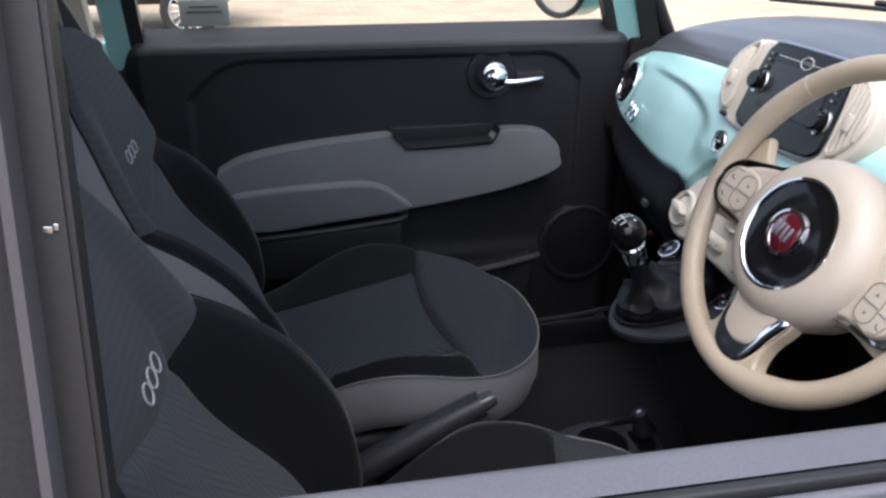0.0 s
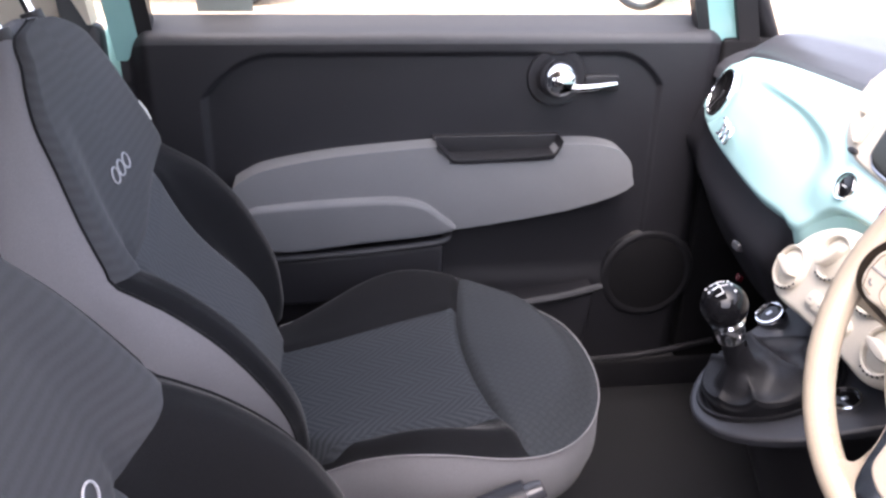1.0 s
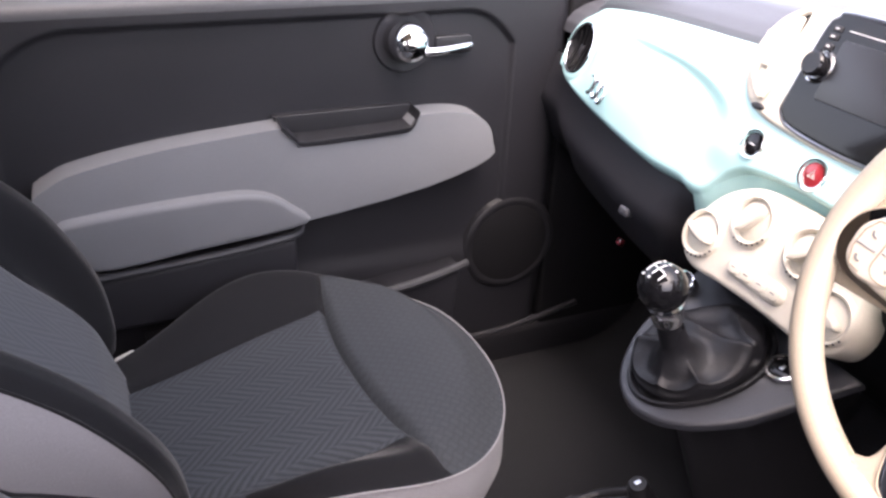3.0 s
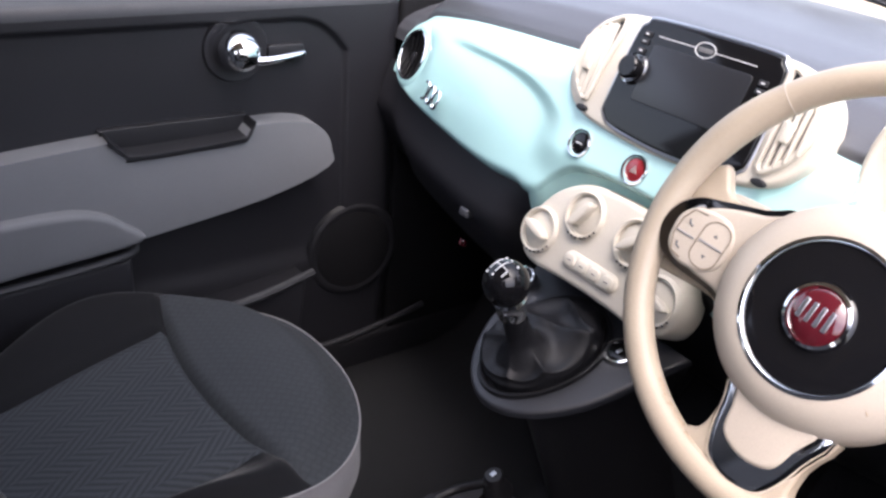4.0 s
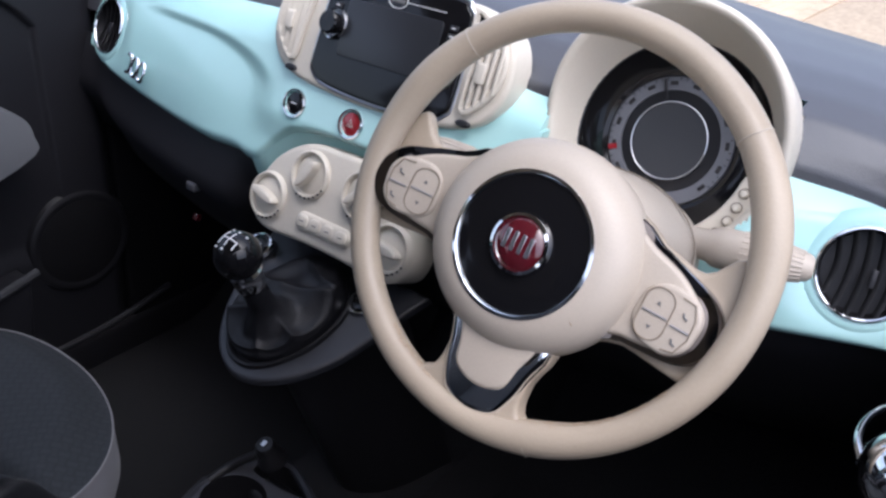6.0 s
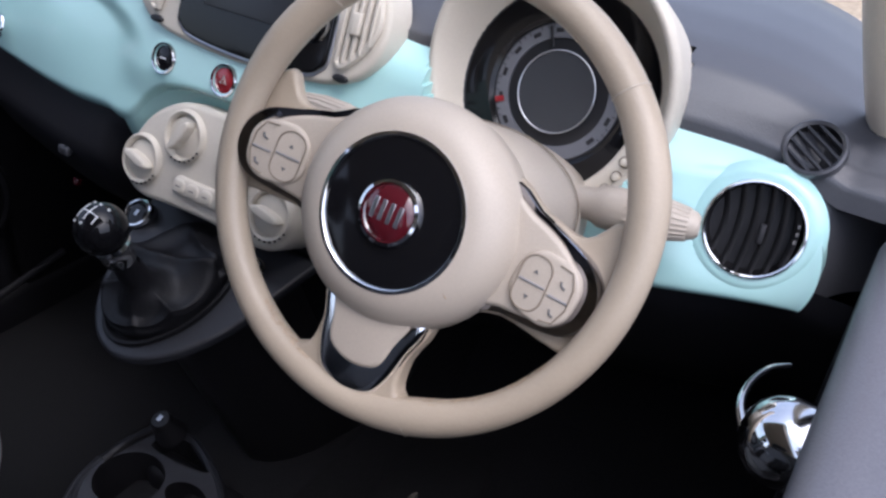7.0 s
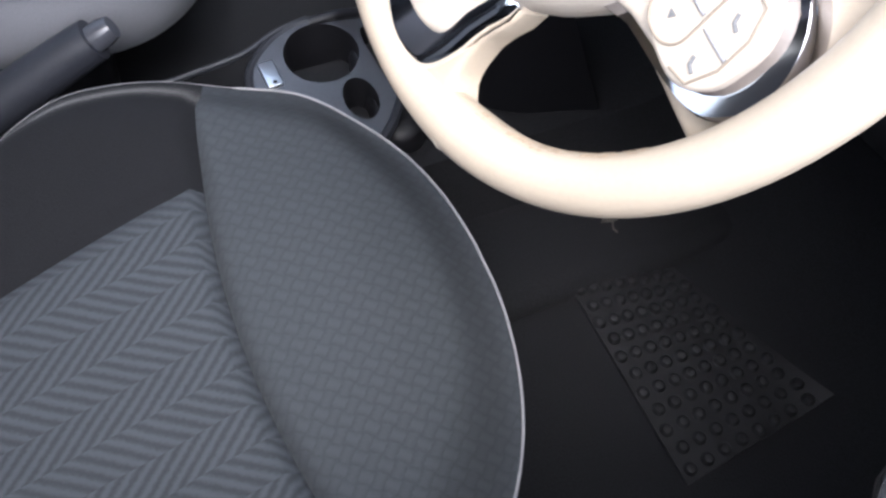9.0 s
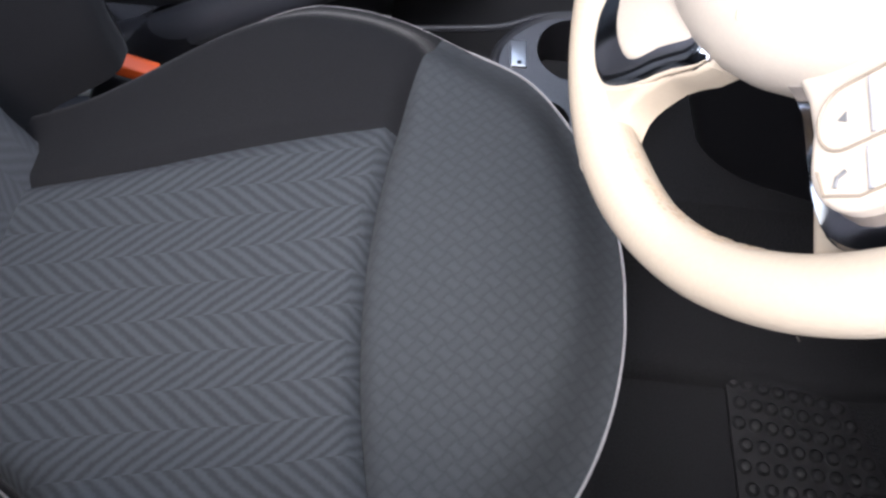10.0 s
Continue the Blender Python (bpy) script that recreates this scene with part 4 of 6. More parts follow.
def climate():
    n = Vector((-1, 0, 0.42)).normalized()
    M = facing((0.581, YC, 0.884), n)
    c = thing("climate_control_panel", M, "ivory plastic climate panel with four rotary dials", "control panel")
    half = [(0.0, 0.068), (0.045, 0.066), (0.075, 0.054), (0.098, 0.034), (0.112, 0.008), (0.116, -0.014), (0.108, -0.036), (0.085, -0.046), (0.04, -0.044), (0.0, -0.043)]
    pts = half + [(-x, y) for x, y in half[-2:0:-1]]
    out = [(q.x, q.y) for q in spline([(*p, 0) for p in pts], 5)]
    part("face_plate", prism(out, -0.04, 0.006, 0.007, None, 4), IVORY, c)
    for x, y, a in ((-0.090, -0.008, -15), (-0.038, 0.032, 60), (0.038, 0.032, 40), (0.090, -0.008, -10)):
        at = pose(x, y, 0.006)
        part("dial_collar", lathe([(0.0280, -0.002), (0.0268, 0.004), (0.0248, 0.0058), (0.0228, 0.0045), (0.0218, 0.0000)], 36, at), IVORY, c)
        k = part("dial", lathe([(0, 0.002), (0.0180, 0.002), (0.0202, 0.001), (0.0212, -0.002)], 36, at), IVORY, c, "ivory rotary dial")
        grip = [(q.x, q.y) for q in spline([(-0.0185, 0, 0), (-0.013, 0.0042, 0), (0.0, 0.0054, 0), (0.013, 0.0042, 0), (0.0185, 0, 0), (0.013, -0.0042, 0), (0, -0.0054, 0), (-0.013, -0.0042, 0)], 3)]
        part("grip", prism(grip, 0.001, 0.0135, 0.0025, at @ pose(0, 0, 0, 0, 0, a)), IVORY, k)
        for i in range(7):
            b = radians(250 + 14 * i)
            part("dot", lathe([(0, 0.0008), (0.0012, 0.0005), (0.0012, -0.001)], 8, pose(x + 0.0262 * math.cos(b), y + 0.0262 * math.sin(b), 0.0112)), BLACK, c)
    part("key_bar", prism(rounded_rect(0.080, 0.021, 0.010), 0.004, 0.0105, 0.004, pose(0, -0.018, 0)), IVORY, c, "row of flat ivory keys")
    for i in range(4):
        k = part("key", prism(rounded_rect(0.0165, 0.015, 0.006), 0.008, 0.0125, 0.0025, pose(-0.0285 + 0.019 * i, -0.018, 0)), IVORY, c)
        part("key_mark", box(0.006, 0.0012, 0.0006, 0, pose(-0.0285 + 0.019 * i, -0.018, 0.0126)), GREYPRINT, k)


climate()


# ---- instruments ----
def instruments():
    """A deep round hood with the dial at its bottom."""
    M = facing(CLUSTER, CLUSTER_OUT)
    c = thing("instrument_cluster", M, "round instrument cluster deep under an ivory hood", "instrument cluster")
    rings = []
    for r, h, dy in ((0.109, -0.030, 0.003), (0.1125, 0.020, 0.005), (0.1135, 0.040, 0.006), (0.1125, 0.0485, 0.007), (0.1095, 0.0525, 0.007), (0.1060, 0.0520, 0.007),
                     (0.1035, 0.0480, 0.007), (0.0985, 0.030, 0.005), (0.0930, 0.012, 0.002), (0.0895, 0.002, 0.0)):
        ring = []
        for a in steps(0, 2 * math.pi * 71 / 72, 71):
            v = Vector((r * math.cos(a), dy + r * math.sin(a), h))
            if h > 0.003:                                    # the hood reaches further out above than below
                v.z *= 0.62 + 0.55 * soft_step(v.y, -0.06, 0.11)
            ring.append(v)
        rings.append(ring)
    k = len(rings[0])
    faces = [(j * k + i, j * k + (i + 1) % k, (j + 1) * k + (i + 1) % k, (j + 1) * k + i) for j in range(len(rings) - 1) for i in range(k)]
    part("hood", ([v for r in rings for v in r], faces), IVORY, c, "smooth ivory hood", angle=70)
    part("dial_face", lathe([(0.0905, 0.004), (0.088, 0.001), (0.0, 0.001)], 64), SCREEN, c, "black dial face")
    part("bezel_step", lathe([(0.0885, 0.003), (0.0740, 0.0025), (0.0640, 0.0050), (0.0600, 0.0025)], 64), GLOSS, c, "gloss black bezel")
    band = part("scale_band", lathe([(0.0580, 0.0015), (0.0580, 0.0035), (0.0462, 0.0035), (0.0462, 0.0015)], 64), SCALE, c, "grey scale ring")
    part("inner_ring", tube([Vector((0.0352 * math.cos(a), 0.0352 * math.sin(a), 0.006)) for a in steps(0, 2 * math.pi * 47 / 48, 47)], 0.0008, 8, True), SATIN, c, "fine chrome ring")
    part("display", lathe([(0, 0.005), (0.0342, 0.005), (0.0348, 0.001)], 48), DIAL_GREY, c, "dark round display")
    for i in range(12):
        a = radians(222 - 23.5 * i)
        part("scale_mark", box(0.0070, 0.0035, 0.0008, 0.0002, pose(0.0525 * math.cos(a), 0.0525 * math.sin(a), 0.0040, 0, 0, math.degrees(a) + 90)), BLACK, band)
        if i < 11:
            for j in (1, 2, 3):
                b = a - radians(23.5 * j / 4)
                part("scale_tick", box(0.0030, 0.0007, 0.0006, 0, pose(0.0562 * math.cos(b), 0.0562 * math.sin(b), 0.0039, 0, 0, math.degrees(b))), BLACK, band)
    part("red_mark", box(0.0085, 0.0050, 0.0008, 0.0002, pose(-0.0502, -0.0195, 0.0043, 0, 0, 21)), RED_LENS, band, "red end mark")
    part("needle", box(0.018, 0.0030, 0.002, 0.0006, pose(-0.0180, 0.0440, 0.006, 0, 0, 112)), BLACK, c, "dark needle")
    # ivory shelf with small round buttons beside the dial
    plate = [(0.040, -0.080), (0.0555, -0.0590), (0.066, -0.044), (0.073, -0.028), (0.080, -0.008), (0.097, -0.008), (0.106, -0.035), (0.102, -0.062), (0.086, -0.084), (0.060, -0.098)]
    p = part("button_plate", prism([(q.x, q.y) for q in spline([(*p, 0) for p in plate], 4)], -0.01, 0.018, 0.004), IVORY, c)
    for x, y in ((0.0830, -0.0245), (0.0808, -0.0378), (0.0776, -0.0513), (0.0715, -0.0640)):
        part("push_button", lathe([(0, 0.0052), (0.0026, 0.0048), (0.0036, 0.003), (0.0038, 0)], 20, pose(x, y, 0.018)), IVORY, p, "small round button")
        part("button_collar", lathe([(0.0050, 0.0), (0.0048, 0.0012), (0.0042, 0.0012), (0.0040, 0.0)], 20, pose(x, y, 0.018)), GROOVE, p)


instruments()


# ---- steering wheel ----
TOWARDS = Vector((-0.8905, -0.0680, 0.4499)).normalized()   # from the wheel to its driver


def steering():
    W0 = facing((0.5027, 0.9867, 1.0105), TOWARDS)
    W = W0 @ pose(-0.0040, -0.0174, 0, 0, 0, -7.5) @ Matrix.Scale(1.012, 4)
    s = thing("steering_wheel", W, "ivory leather three-spoke steering wheel with chrome trims", "steering wheel")
    R, tr = 0.1600, 0.01245
    cx, cy = 0.0015, 0.0172
    def swell(a):
        return 0.0014 * math.exp(-((a - radians(296)) / 0.20) ** 2)
    path = [Vector((cx + (R - swell(a)) * math.cos(a), cy + (R - swell(a)) * math.sin(a), 0)) for a in steps(0, 2 * math.pi * 127 / 128, 127)]
    radii = []
    for i in range(128):
        a = 2 * math.pi * i / 128
        grip = max(math.exp(-((a - g) / 0.25) ** 2) for g in (radians(25), radians(155)))
        radii.append(tr + 0.0012 * grip + swell(a))
    rim = part("rim", tube(path, radii, 20, True), LEATHER, s, "ivory leather rim, grimy on its inner edge")
    for deg in (139, 47.5, 292.5):
        a = radians(deg)
        c = Vector((cx + R * math.cos(a), cy + R * math.sin(a), 0))
        d1, d2 = Vector((math.cos(a), math.sin(a), 0)), Vector((0, 0, 1))
        part("seam", tube([c + (tr + 0.0002) * (math.cos(b) * d1 + math.sin(b) * d2) for b in steps(0, 2 * math.pi * 31 / 32, 31)], 0.0006, 6, True), CREAM, rim, "stitched seam")
    # grimy patch on the inner edge
    def worn(a, b):
        c = Vector((cx + (R - swell(a)) * math.cos(a), cy + (R - swell(a)) * math.sin(a), 0))
        d1 = Vector((math.cos(a), math.sin(a), 0))
        r = tr + swell(a) + 0.0003
        return c + r * (-math.cos(b) * d1 + math.sin(b) * Vector((0, 0, 1)))
    for a0, a1, k in ((238, 262, 60), (182, 196, 26), (292, 334, 80)):
        specks = []
        rng = random.Random(a0)
        for i in range(k):
            a, b = radians(rng.uniform(a0, a1)), rng.gauss(0.25, 0.16)
            w = rng.uniform(0.0012, 0.0045) / R
            h = rng.uniform(0.02, 0.07)
            specks.append(([worn(a - w, b - h), worn(a + w, b - h * 0.6), worn(a + w, b + h), worn(a - w * 0.7, b + h)], [(0, 1, 2, 3)]))
        part("grime", joined(*specks), GRIME, rim, "brown wear marks")
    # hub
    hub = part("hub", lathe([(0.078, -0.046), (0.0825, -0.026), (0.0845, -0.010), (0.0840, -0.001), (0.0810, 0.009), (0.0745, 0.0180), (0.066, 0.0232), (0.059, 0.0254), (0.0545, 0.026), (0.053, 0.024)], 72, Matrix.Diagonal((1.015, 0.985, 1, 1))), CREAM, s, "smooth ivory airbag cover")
    part("chrome_ring", lathe([(0.0565, 0.0240), (0.0555, 0.0267), (0.053, 0.0271), (0.0515, 0.0257), (0.051, 0.0235)], 64), CHROME, hub, "chrome ring")
    part("dark_dish", lathe([(0.0518, 0.0246), (0.048, 0.0250), (0.042, 0.0254), (0.034, 0.0257), (0.024, 0.0258)], 64), GLOSS, hub, "gloss black dish")
    badge = part("badge", lathe([(0.0, 0.0330), (0.010, 0.0325), (0.0185, 0.0300), (0.0200, 0.0285)], 48), RED, hub, "red enamel disc")
    part("badge_ring", lathe([(0.0196, 0.0280), (0.0205, 0.0310), (0.0228, 0.0303), (0.0245, 0.0260), (0.0245, 0.0235)], 48), CHROME, badge, "chrome ring of the badge")
    for i in range(4):
        part("badge_bar", box(0.0034, 0.0150, 0.0016, 0.0006, pose(-0.0099 + 0.0066 * i, 0.0005, 0.0323)), SATIN, badge, "plain silver bar")
    part("scuff", box(0.0050, 0.0014, 0.0006, 0.0002, pose(0.058, -0.034, 0.0225, 12, 20, -35)), GRIME, hub, "small brown scuff mark")
    # side spokes with chrome frames and key pads
    SINK = 0.0125                             # the side spokes lie below the hub and climb on to the rim
    def climb(geo):
        # The right side climbs less, set so that its trim mirrors the dark.
        return [Vector((v[0], v[1], v[2] + (0.0125 if v[0] < 0 else 0.0035) * soft_step(abs(v[0]), 0.088, 0.150))) for v in geo[0]], geo[1]
    for q in (-1, 1):
        outer = [(0.060, 0.0495), (0.088, 0.0425), (0.112, 0.0345), (0.1345, 0.026), (0.147, 0.013), (0.1510, -0.003), (0.1470, -0.016), (0.137, -0.0265), (0.118, -0.0310), (0.090, -0.0325), (0.062, -0.034)]
        plate = [(p[0] * q, p[1]) for p in outer]
        arm = [(0.055, 0.052), (0.09, 0.043), (0.120, 0.038), (0.140, 0.058), (0.160, 0.03), (0.162, -0.01), (0.152, -0.040), (0.134, -0.040), (0.09, -0.036), (0.055, -0.040)]
        a2 = [(v.x, v.y) for v in spline([(x * q, y, 0) for x, y in arm], 4)]
        sp = part("spoke", prism(a2, -0.020, -0.0095, 0.004, None, 3), LEATHER, s, "ivory spoke")
        out = [(v.x, v.y) for v in spline([(*p, 0) for p in plate], 4)]
        inner = [(0.056, 0.0455), (0.085, 0.0385), (0.108, 0.0305), (0.124, 0.0205), (0.1315, 0.010), (0.1345, -0.002), (0.1315, -0.0135), (0.1245, -0.0215), (0.110, -0.0265), (0.088, -0.0287), (0.058, -0.030)]
        face = [(v.x, v.y) for v in spline([(x * q, y, 0) for x, y in inner], 4)]
        part("chrome_trim", climb(sloped(out, face, ((-0.03, -0.020), (0.0, -0.0070), (0.06, -0.0036), (0.16, -0.0024), (0.60, -0.0030), (0.93, -0.0034), (1.0, -0.0044), (1.05, -0.008)))), CHROME_DARKENED, sp, "polished chrome trim")
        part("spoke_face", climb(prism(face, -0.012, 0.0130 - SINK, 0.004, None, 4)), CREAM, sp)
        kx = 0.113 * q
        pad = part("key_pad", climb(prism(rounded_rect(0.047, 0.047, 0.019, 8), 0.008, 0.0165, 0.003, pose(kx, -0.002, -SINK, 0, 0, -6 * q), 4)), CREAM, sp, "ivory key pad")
        line = [Vector((v[0], v[1], 0.0168)) for v in rounded_rect(0.022, 0.038, 0.010, 6)]
        o = pose(kx - 0.009 * q, -0.002, -SINK)
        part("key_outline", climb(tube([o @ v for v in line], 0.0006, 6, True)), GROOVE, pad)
        part("key_groove", climb(tube([o @ Vector((-0.0095, 0, 0.0170)), o @ Vector((0.0095, 0, 0.0170))], 0.0008, 6)), PIPING, pad)
        o2 = pose(kx + 0.0115 * q, -0.002, -SINK)
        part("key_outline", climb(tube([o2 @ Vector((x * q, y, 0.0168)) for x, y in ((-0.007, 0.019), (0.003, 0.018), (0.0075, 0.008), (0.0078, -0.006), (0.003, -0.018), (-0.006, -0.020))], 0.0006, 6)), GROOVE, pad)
        part("key_groove", climb(tube([o2 @ Vector((-0.007, -0.002, 0.0170)), o2 @ Vector((0.007, -0.002, 0.0170))], 0.0008, 6)), PIPING, pad)
        tri = [(-0.0018, -0.0012), (0.0018, -0.0012), (0, 0.0018)]
        for y, turn in ((0.008, 0), (-0.010, 180)):
            part("key_mark", climb(prism(tri, 0.0164, 0.0172, 0, o @ pose(0, y, 0, 0, 0, turn))), GREYPRINT, pad)
        for y in (0.008, -0.012):
            part("key_mark", climb(tube([o2 @ Vector((-0.0022, y + 0.002, 0.0169)), o2 @ Vector((-0.001, y - 0.001, 0.0169)), o2 @ Vector((0.002, y - 0.002, 0.0169))], 0.0008, 6)), GREYPRINT, pad)
    # lower spoke
    def both(half, dx=0.008):
        return [(v.x + dx, v.y) for v in spline([(-x, y, 0) for x, y in half] + [(x, y, 0) for x, y in half[::-1] if x > 0], 4)]
    sp = part("spoke", prism(both([(0.040, -0.060), (0.037, -0.095), (0.040, -0.118), (0.058, -0.132), (0.030, -0.150), (0.0, -0.152)]), -0.012, 0.005, 0.006, None, 3), LEATHER, s, "ivory lower spoke")
    part("chrome_trim", prism(both([(0.0385, -0.060), (0.0365, -0.092), (0.0300, -0.117), (0.0205, -0.131), (0.0, -0.1365)]), -0.008, 0.0095, 0.007, None, 6), CHROME, sp, "polished chrome trim")
    part("spoke_face", prism(both([(0.0305, -0.058), (0.0265, -0.088), (0.0205, -0.107), (0.0, -0.1140)]), 0.0, 0.0120, 0.004, None, 4), CREAM, sp)
    # column and stalks
    c = thing("steering_column", W0 @ pose(0, 0, -0.03), "ivory steering column shroud with two stalks", "steering column")
    rings = []
    for h, w, t in ((0.010, 0.060, 0.060), (0.0, 0.066, 0.066), (-0.05, 0.068, 0.068), (-0.10, 0.064, 0.066), (-0.15, 0.060, 0.062), (-0.24, 0.056, 0.058)):
        wide = 1.0 + 0.45 * soft_step(h, 0.008, -0.05)      # the shroud bulges towards the door
        rings.append([Vector((x * wide if x > 0 else x, y - 0.006, h)) for x, y in rounded_rect(2 * w, 2 * t, 0.85 * min(w, t), 10)])
    k = len(rings[0])
    geo = ([v for r in rings for v in r], [(a * k + i, a * k + (i + 1) % k, (a + 1) * k + (i + 1) % k, (a + 1) * k + i) for a in range(len(rings) - 1) for i in range(k)])
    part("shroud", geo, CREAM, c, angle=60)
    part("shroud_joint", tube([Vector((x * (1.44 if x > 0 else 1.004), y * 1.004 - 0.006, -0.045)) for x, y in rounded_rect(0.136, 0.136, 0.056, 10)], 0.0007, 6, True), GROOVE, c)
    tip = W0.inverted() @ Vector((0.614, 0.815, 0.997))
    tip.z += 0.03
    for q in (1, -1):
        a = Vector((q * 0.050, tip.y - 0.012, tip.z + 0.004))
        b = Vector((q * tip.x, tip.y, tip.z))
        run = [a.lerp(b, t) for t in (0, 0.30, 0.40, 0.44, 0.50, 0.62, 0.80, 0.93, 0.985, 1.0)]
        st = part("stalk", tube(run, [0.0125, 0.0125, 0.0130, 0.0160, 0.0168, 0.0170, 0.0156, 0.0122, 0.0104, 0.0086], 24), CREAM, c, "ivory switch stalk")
        along = (b - a).normalized()
        side = along.orthogonal().normalized()
        for i in range(22):
            u = math.cos(2 * math.pi * i / 22) * side + math.sin(2 * math.pi * i / 22) * along.cross(side)
            part("rib", tube([a.lerp(b, 0.60) + u * 0.0168, a.lerp(b, 0.80) + u * 0.0155, a.lerp(b, 0.95) + u * 0.0116], 0.0010, 5), CREAM, st)
        part("end_cap", lathe([(0, -0.004), (0.0050, -0.004), (0.0058, 0.0012), (0.0074, 0.0012), (0.0088, -0.001)], 24, facing(b, along, (0, 1, 0))), LEDGE if q < 0 else CREAM, st)


steering()


# ---- gear console ----
def gear_console():
    slope = math.atan(0.40)
    M = pose(0.500, YC, 0.770, 0, -math.degrees(slope), 0)
    c = thing("gear_console", M, "charcoal plastic gear console with black leatherette gaiter", "gear console")
    half = [(0.118, 0.120), (0.085, 0.110), (0.045, 0.099), (0.008, 0.087), (-0.024, 0.068), (-0.045, 0.049), (-0.060, 0.026), (-0.066, 0.0)]
    pts = half + [(x, -y) for x, y in half[-2::-1]]
    out = [(v.x, v.y) for v in spline([(*p, 0) for p in pts], 4, False)]
    part("top_plate", prism(out, -0.006, 0.004, 0.006, None, 4), CONSOLE, c, "charcoal console top")
    low = prism([(x * 0.70 + 0.03, y * 0.66) for x, y in out], -0.40, -0.010, 0.0)
    part("console_body", low, BLACK, c, "black plastic console side")
    # gaiter rim and folded leatherette
    rim = [Vector((0.026 + 0.077 * math.cos(a), 0.005 + (0.058 + 0.006 * math.cos(a)) * math.sin(a), 0.004)) for a in steps(0, 2 * math.pi * 55 / 56, 55)]
    part("gaiter_rim", tube(rim, 0.0064, 10, True, 0.6), GAITER, c, "black rim round the gaiter")
    # Black disc laid on the plate to draw the shade between rim and gaiter.
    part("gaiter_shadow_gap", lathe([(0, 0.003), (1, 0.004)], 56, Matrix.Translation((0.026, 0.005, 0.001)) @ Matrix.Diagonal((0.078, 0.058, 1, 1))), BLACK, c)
    base_top = M.inverted() @ Vector((0.470, 1.284, 0.836))
    girth = curve1([(0.0, 0.98), (0.10, 1.0), (0.30, 0.97), (0.50, 0.84), (0.65, 0.60), (0.77, 0.34), (0.86, 0.15), (0.92, 0.05), (1.0, 0.0)])
    height = curve1([(0.0, 0.0), (0.10, 0.012), (0.30, 0.026), (0.50, 0.031), (0.65, 0.032), (0.77, 0.034), (0.86, 0.040), (0.92, 0.050), (1.0, base_top.z)])

    def fold(d, steep, slow):
        """A crease that falls off steeply on one side and slowly on the other."""
        return math.exp(-d / steep) if d > 0 else math.exp(d / slow)

    def g(a, t):
        """A slack pouch inside the rim, folded across twice, with a narrow neck up to the stick."""
        slack = soft_step(t, 0.06, 0.30) * soft_step(t, 0.93, 0.74)
        shift = soft_step(t, 0.30, 0.88)
        rr = girth(t) * (1 + 0.04 * math.sin(3 * a + 0.6) * slack)
        x = 0.026 + (base_top.x - 0.026) * shift + (0.012 + 0.061 * rr) * math.cos(a)
        y = 0.005 + (base_top.y - 0.005) * shift + (0.012 + 0.046 * rr) * math.sin(a)
        u, v = x - 0.026, y - 0.005
        folds = 0.0160 * fold(u - 0.010 + 0.22 * v - 3.0 * v * v, 0.008, 0.022) + 0.0110 * fold(u + 0.030 + 0.10 * v + 4.5 * v * v, 0.010, 0.009)
        folds += 0.0130 * fold(0.048 + 0.012 * math.sin(40 * v) - u, 0.008, 0.012) * soft_step(v, 0.035, -0.01) - 0.012
        folds += 0.006 * fold(v - 0.012 - 0.5 * u, 0.006, 0.010) * soft_step(u, 0.0, -0.03) + 0.0012 * math.sin(150 * v + 60 * u)
        return (x, y, 0.003 + height(t) + folds * slack)
    part("gaiter", grid(g, steps(0, 2 * math.pi * 139 / 140, 139), steps(0, 1, 70), True), GAITER, c, "black folded leatherette gaiter", angle=80)
    for s in (-1, 1):
        o = (pose(0.077, 0.1045, 0.009, 0, -12) if s > 0 else pose(0.0745, -0.0615, 0.004)) @ Matrix.Scale(1.26, 4)
        if s > 0:
            part("switch_boss", lathe([(0.0140, 0.0), (0.0142, -0.006), (0.013, -0.020)], 32, o), CONSOLE, c)
        b = part("round_switch", lathe([(0, 0.003), (0.009, 0.0035), (0.0112, 0.0025), (0.0112, 0)], 32, o), GLOSS, c, "black round switch")
        part("switch_ring", lathe([(0.0112, 0.001), (0.0118, 0.0045), (0.0134, 0.0042), (0.0142, 0.0)], 40, o), CHROME, b, "chrome ring")
        part("switch_mark", box(0.0055, 0.0035, 0.0006, 0.0002, o @ pose(0, 0, 0.0037)), SATIN, b)
    # gear lever: stick, chrome collar, ball
    k = thing("gear_lever", pose(0.466, 1.293, 0.80), "gloss black ball gear knob with chrome collar", "gear lever")
    ball = Vector((0.4450, 1.2800, 0.8905))
    low_end = Vector((0.470, 1.284, 0.828))
    axis = (ball - low_end).normalized()
    Mk = facing(ball, axis, (1, 0, 0))
    part("stick", tube([low_end - axis * 0.03, low_end + axis * 0.02], 0.012, 16), GAITER, k, world=True)
    part("collar", lathe([(0.012, -0.046), (0.0150, -0.044), (0.0160, -0.034), (0.0157, -0.024), (0.0182, -0.0205), (0.0160, -0.017)], 36, Mk), CHROME, k, "chrome collar", world=True)
    r = 0.0240
    part("knob", lathe([(r * math.sin(a), r * math.cos(a) * 1.02) for a in steps(0, radians(140), 18)], 40, Mk), GLOSS, k, "gloss black ball", world=True)
    lines = []
    def cap(u, v):
        return Mk @ (Vector((u, v, math.sqrt(max(1e-6, r * r - u * u - v * v)))) * 1.012)
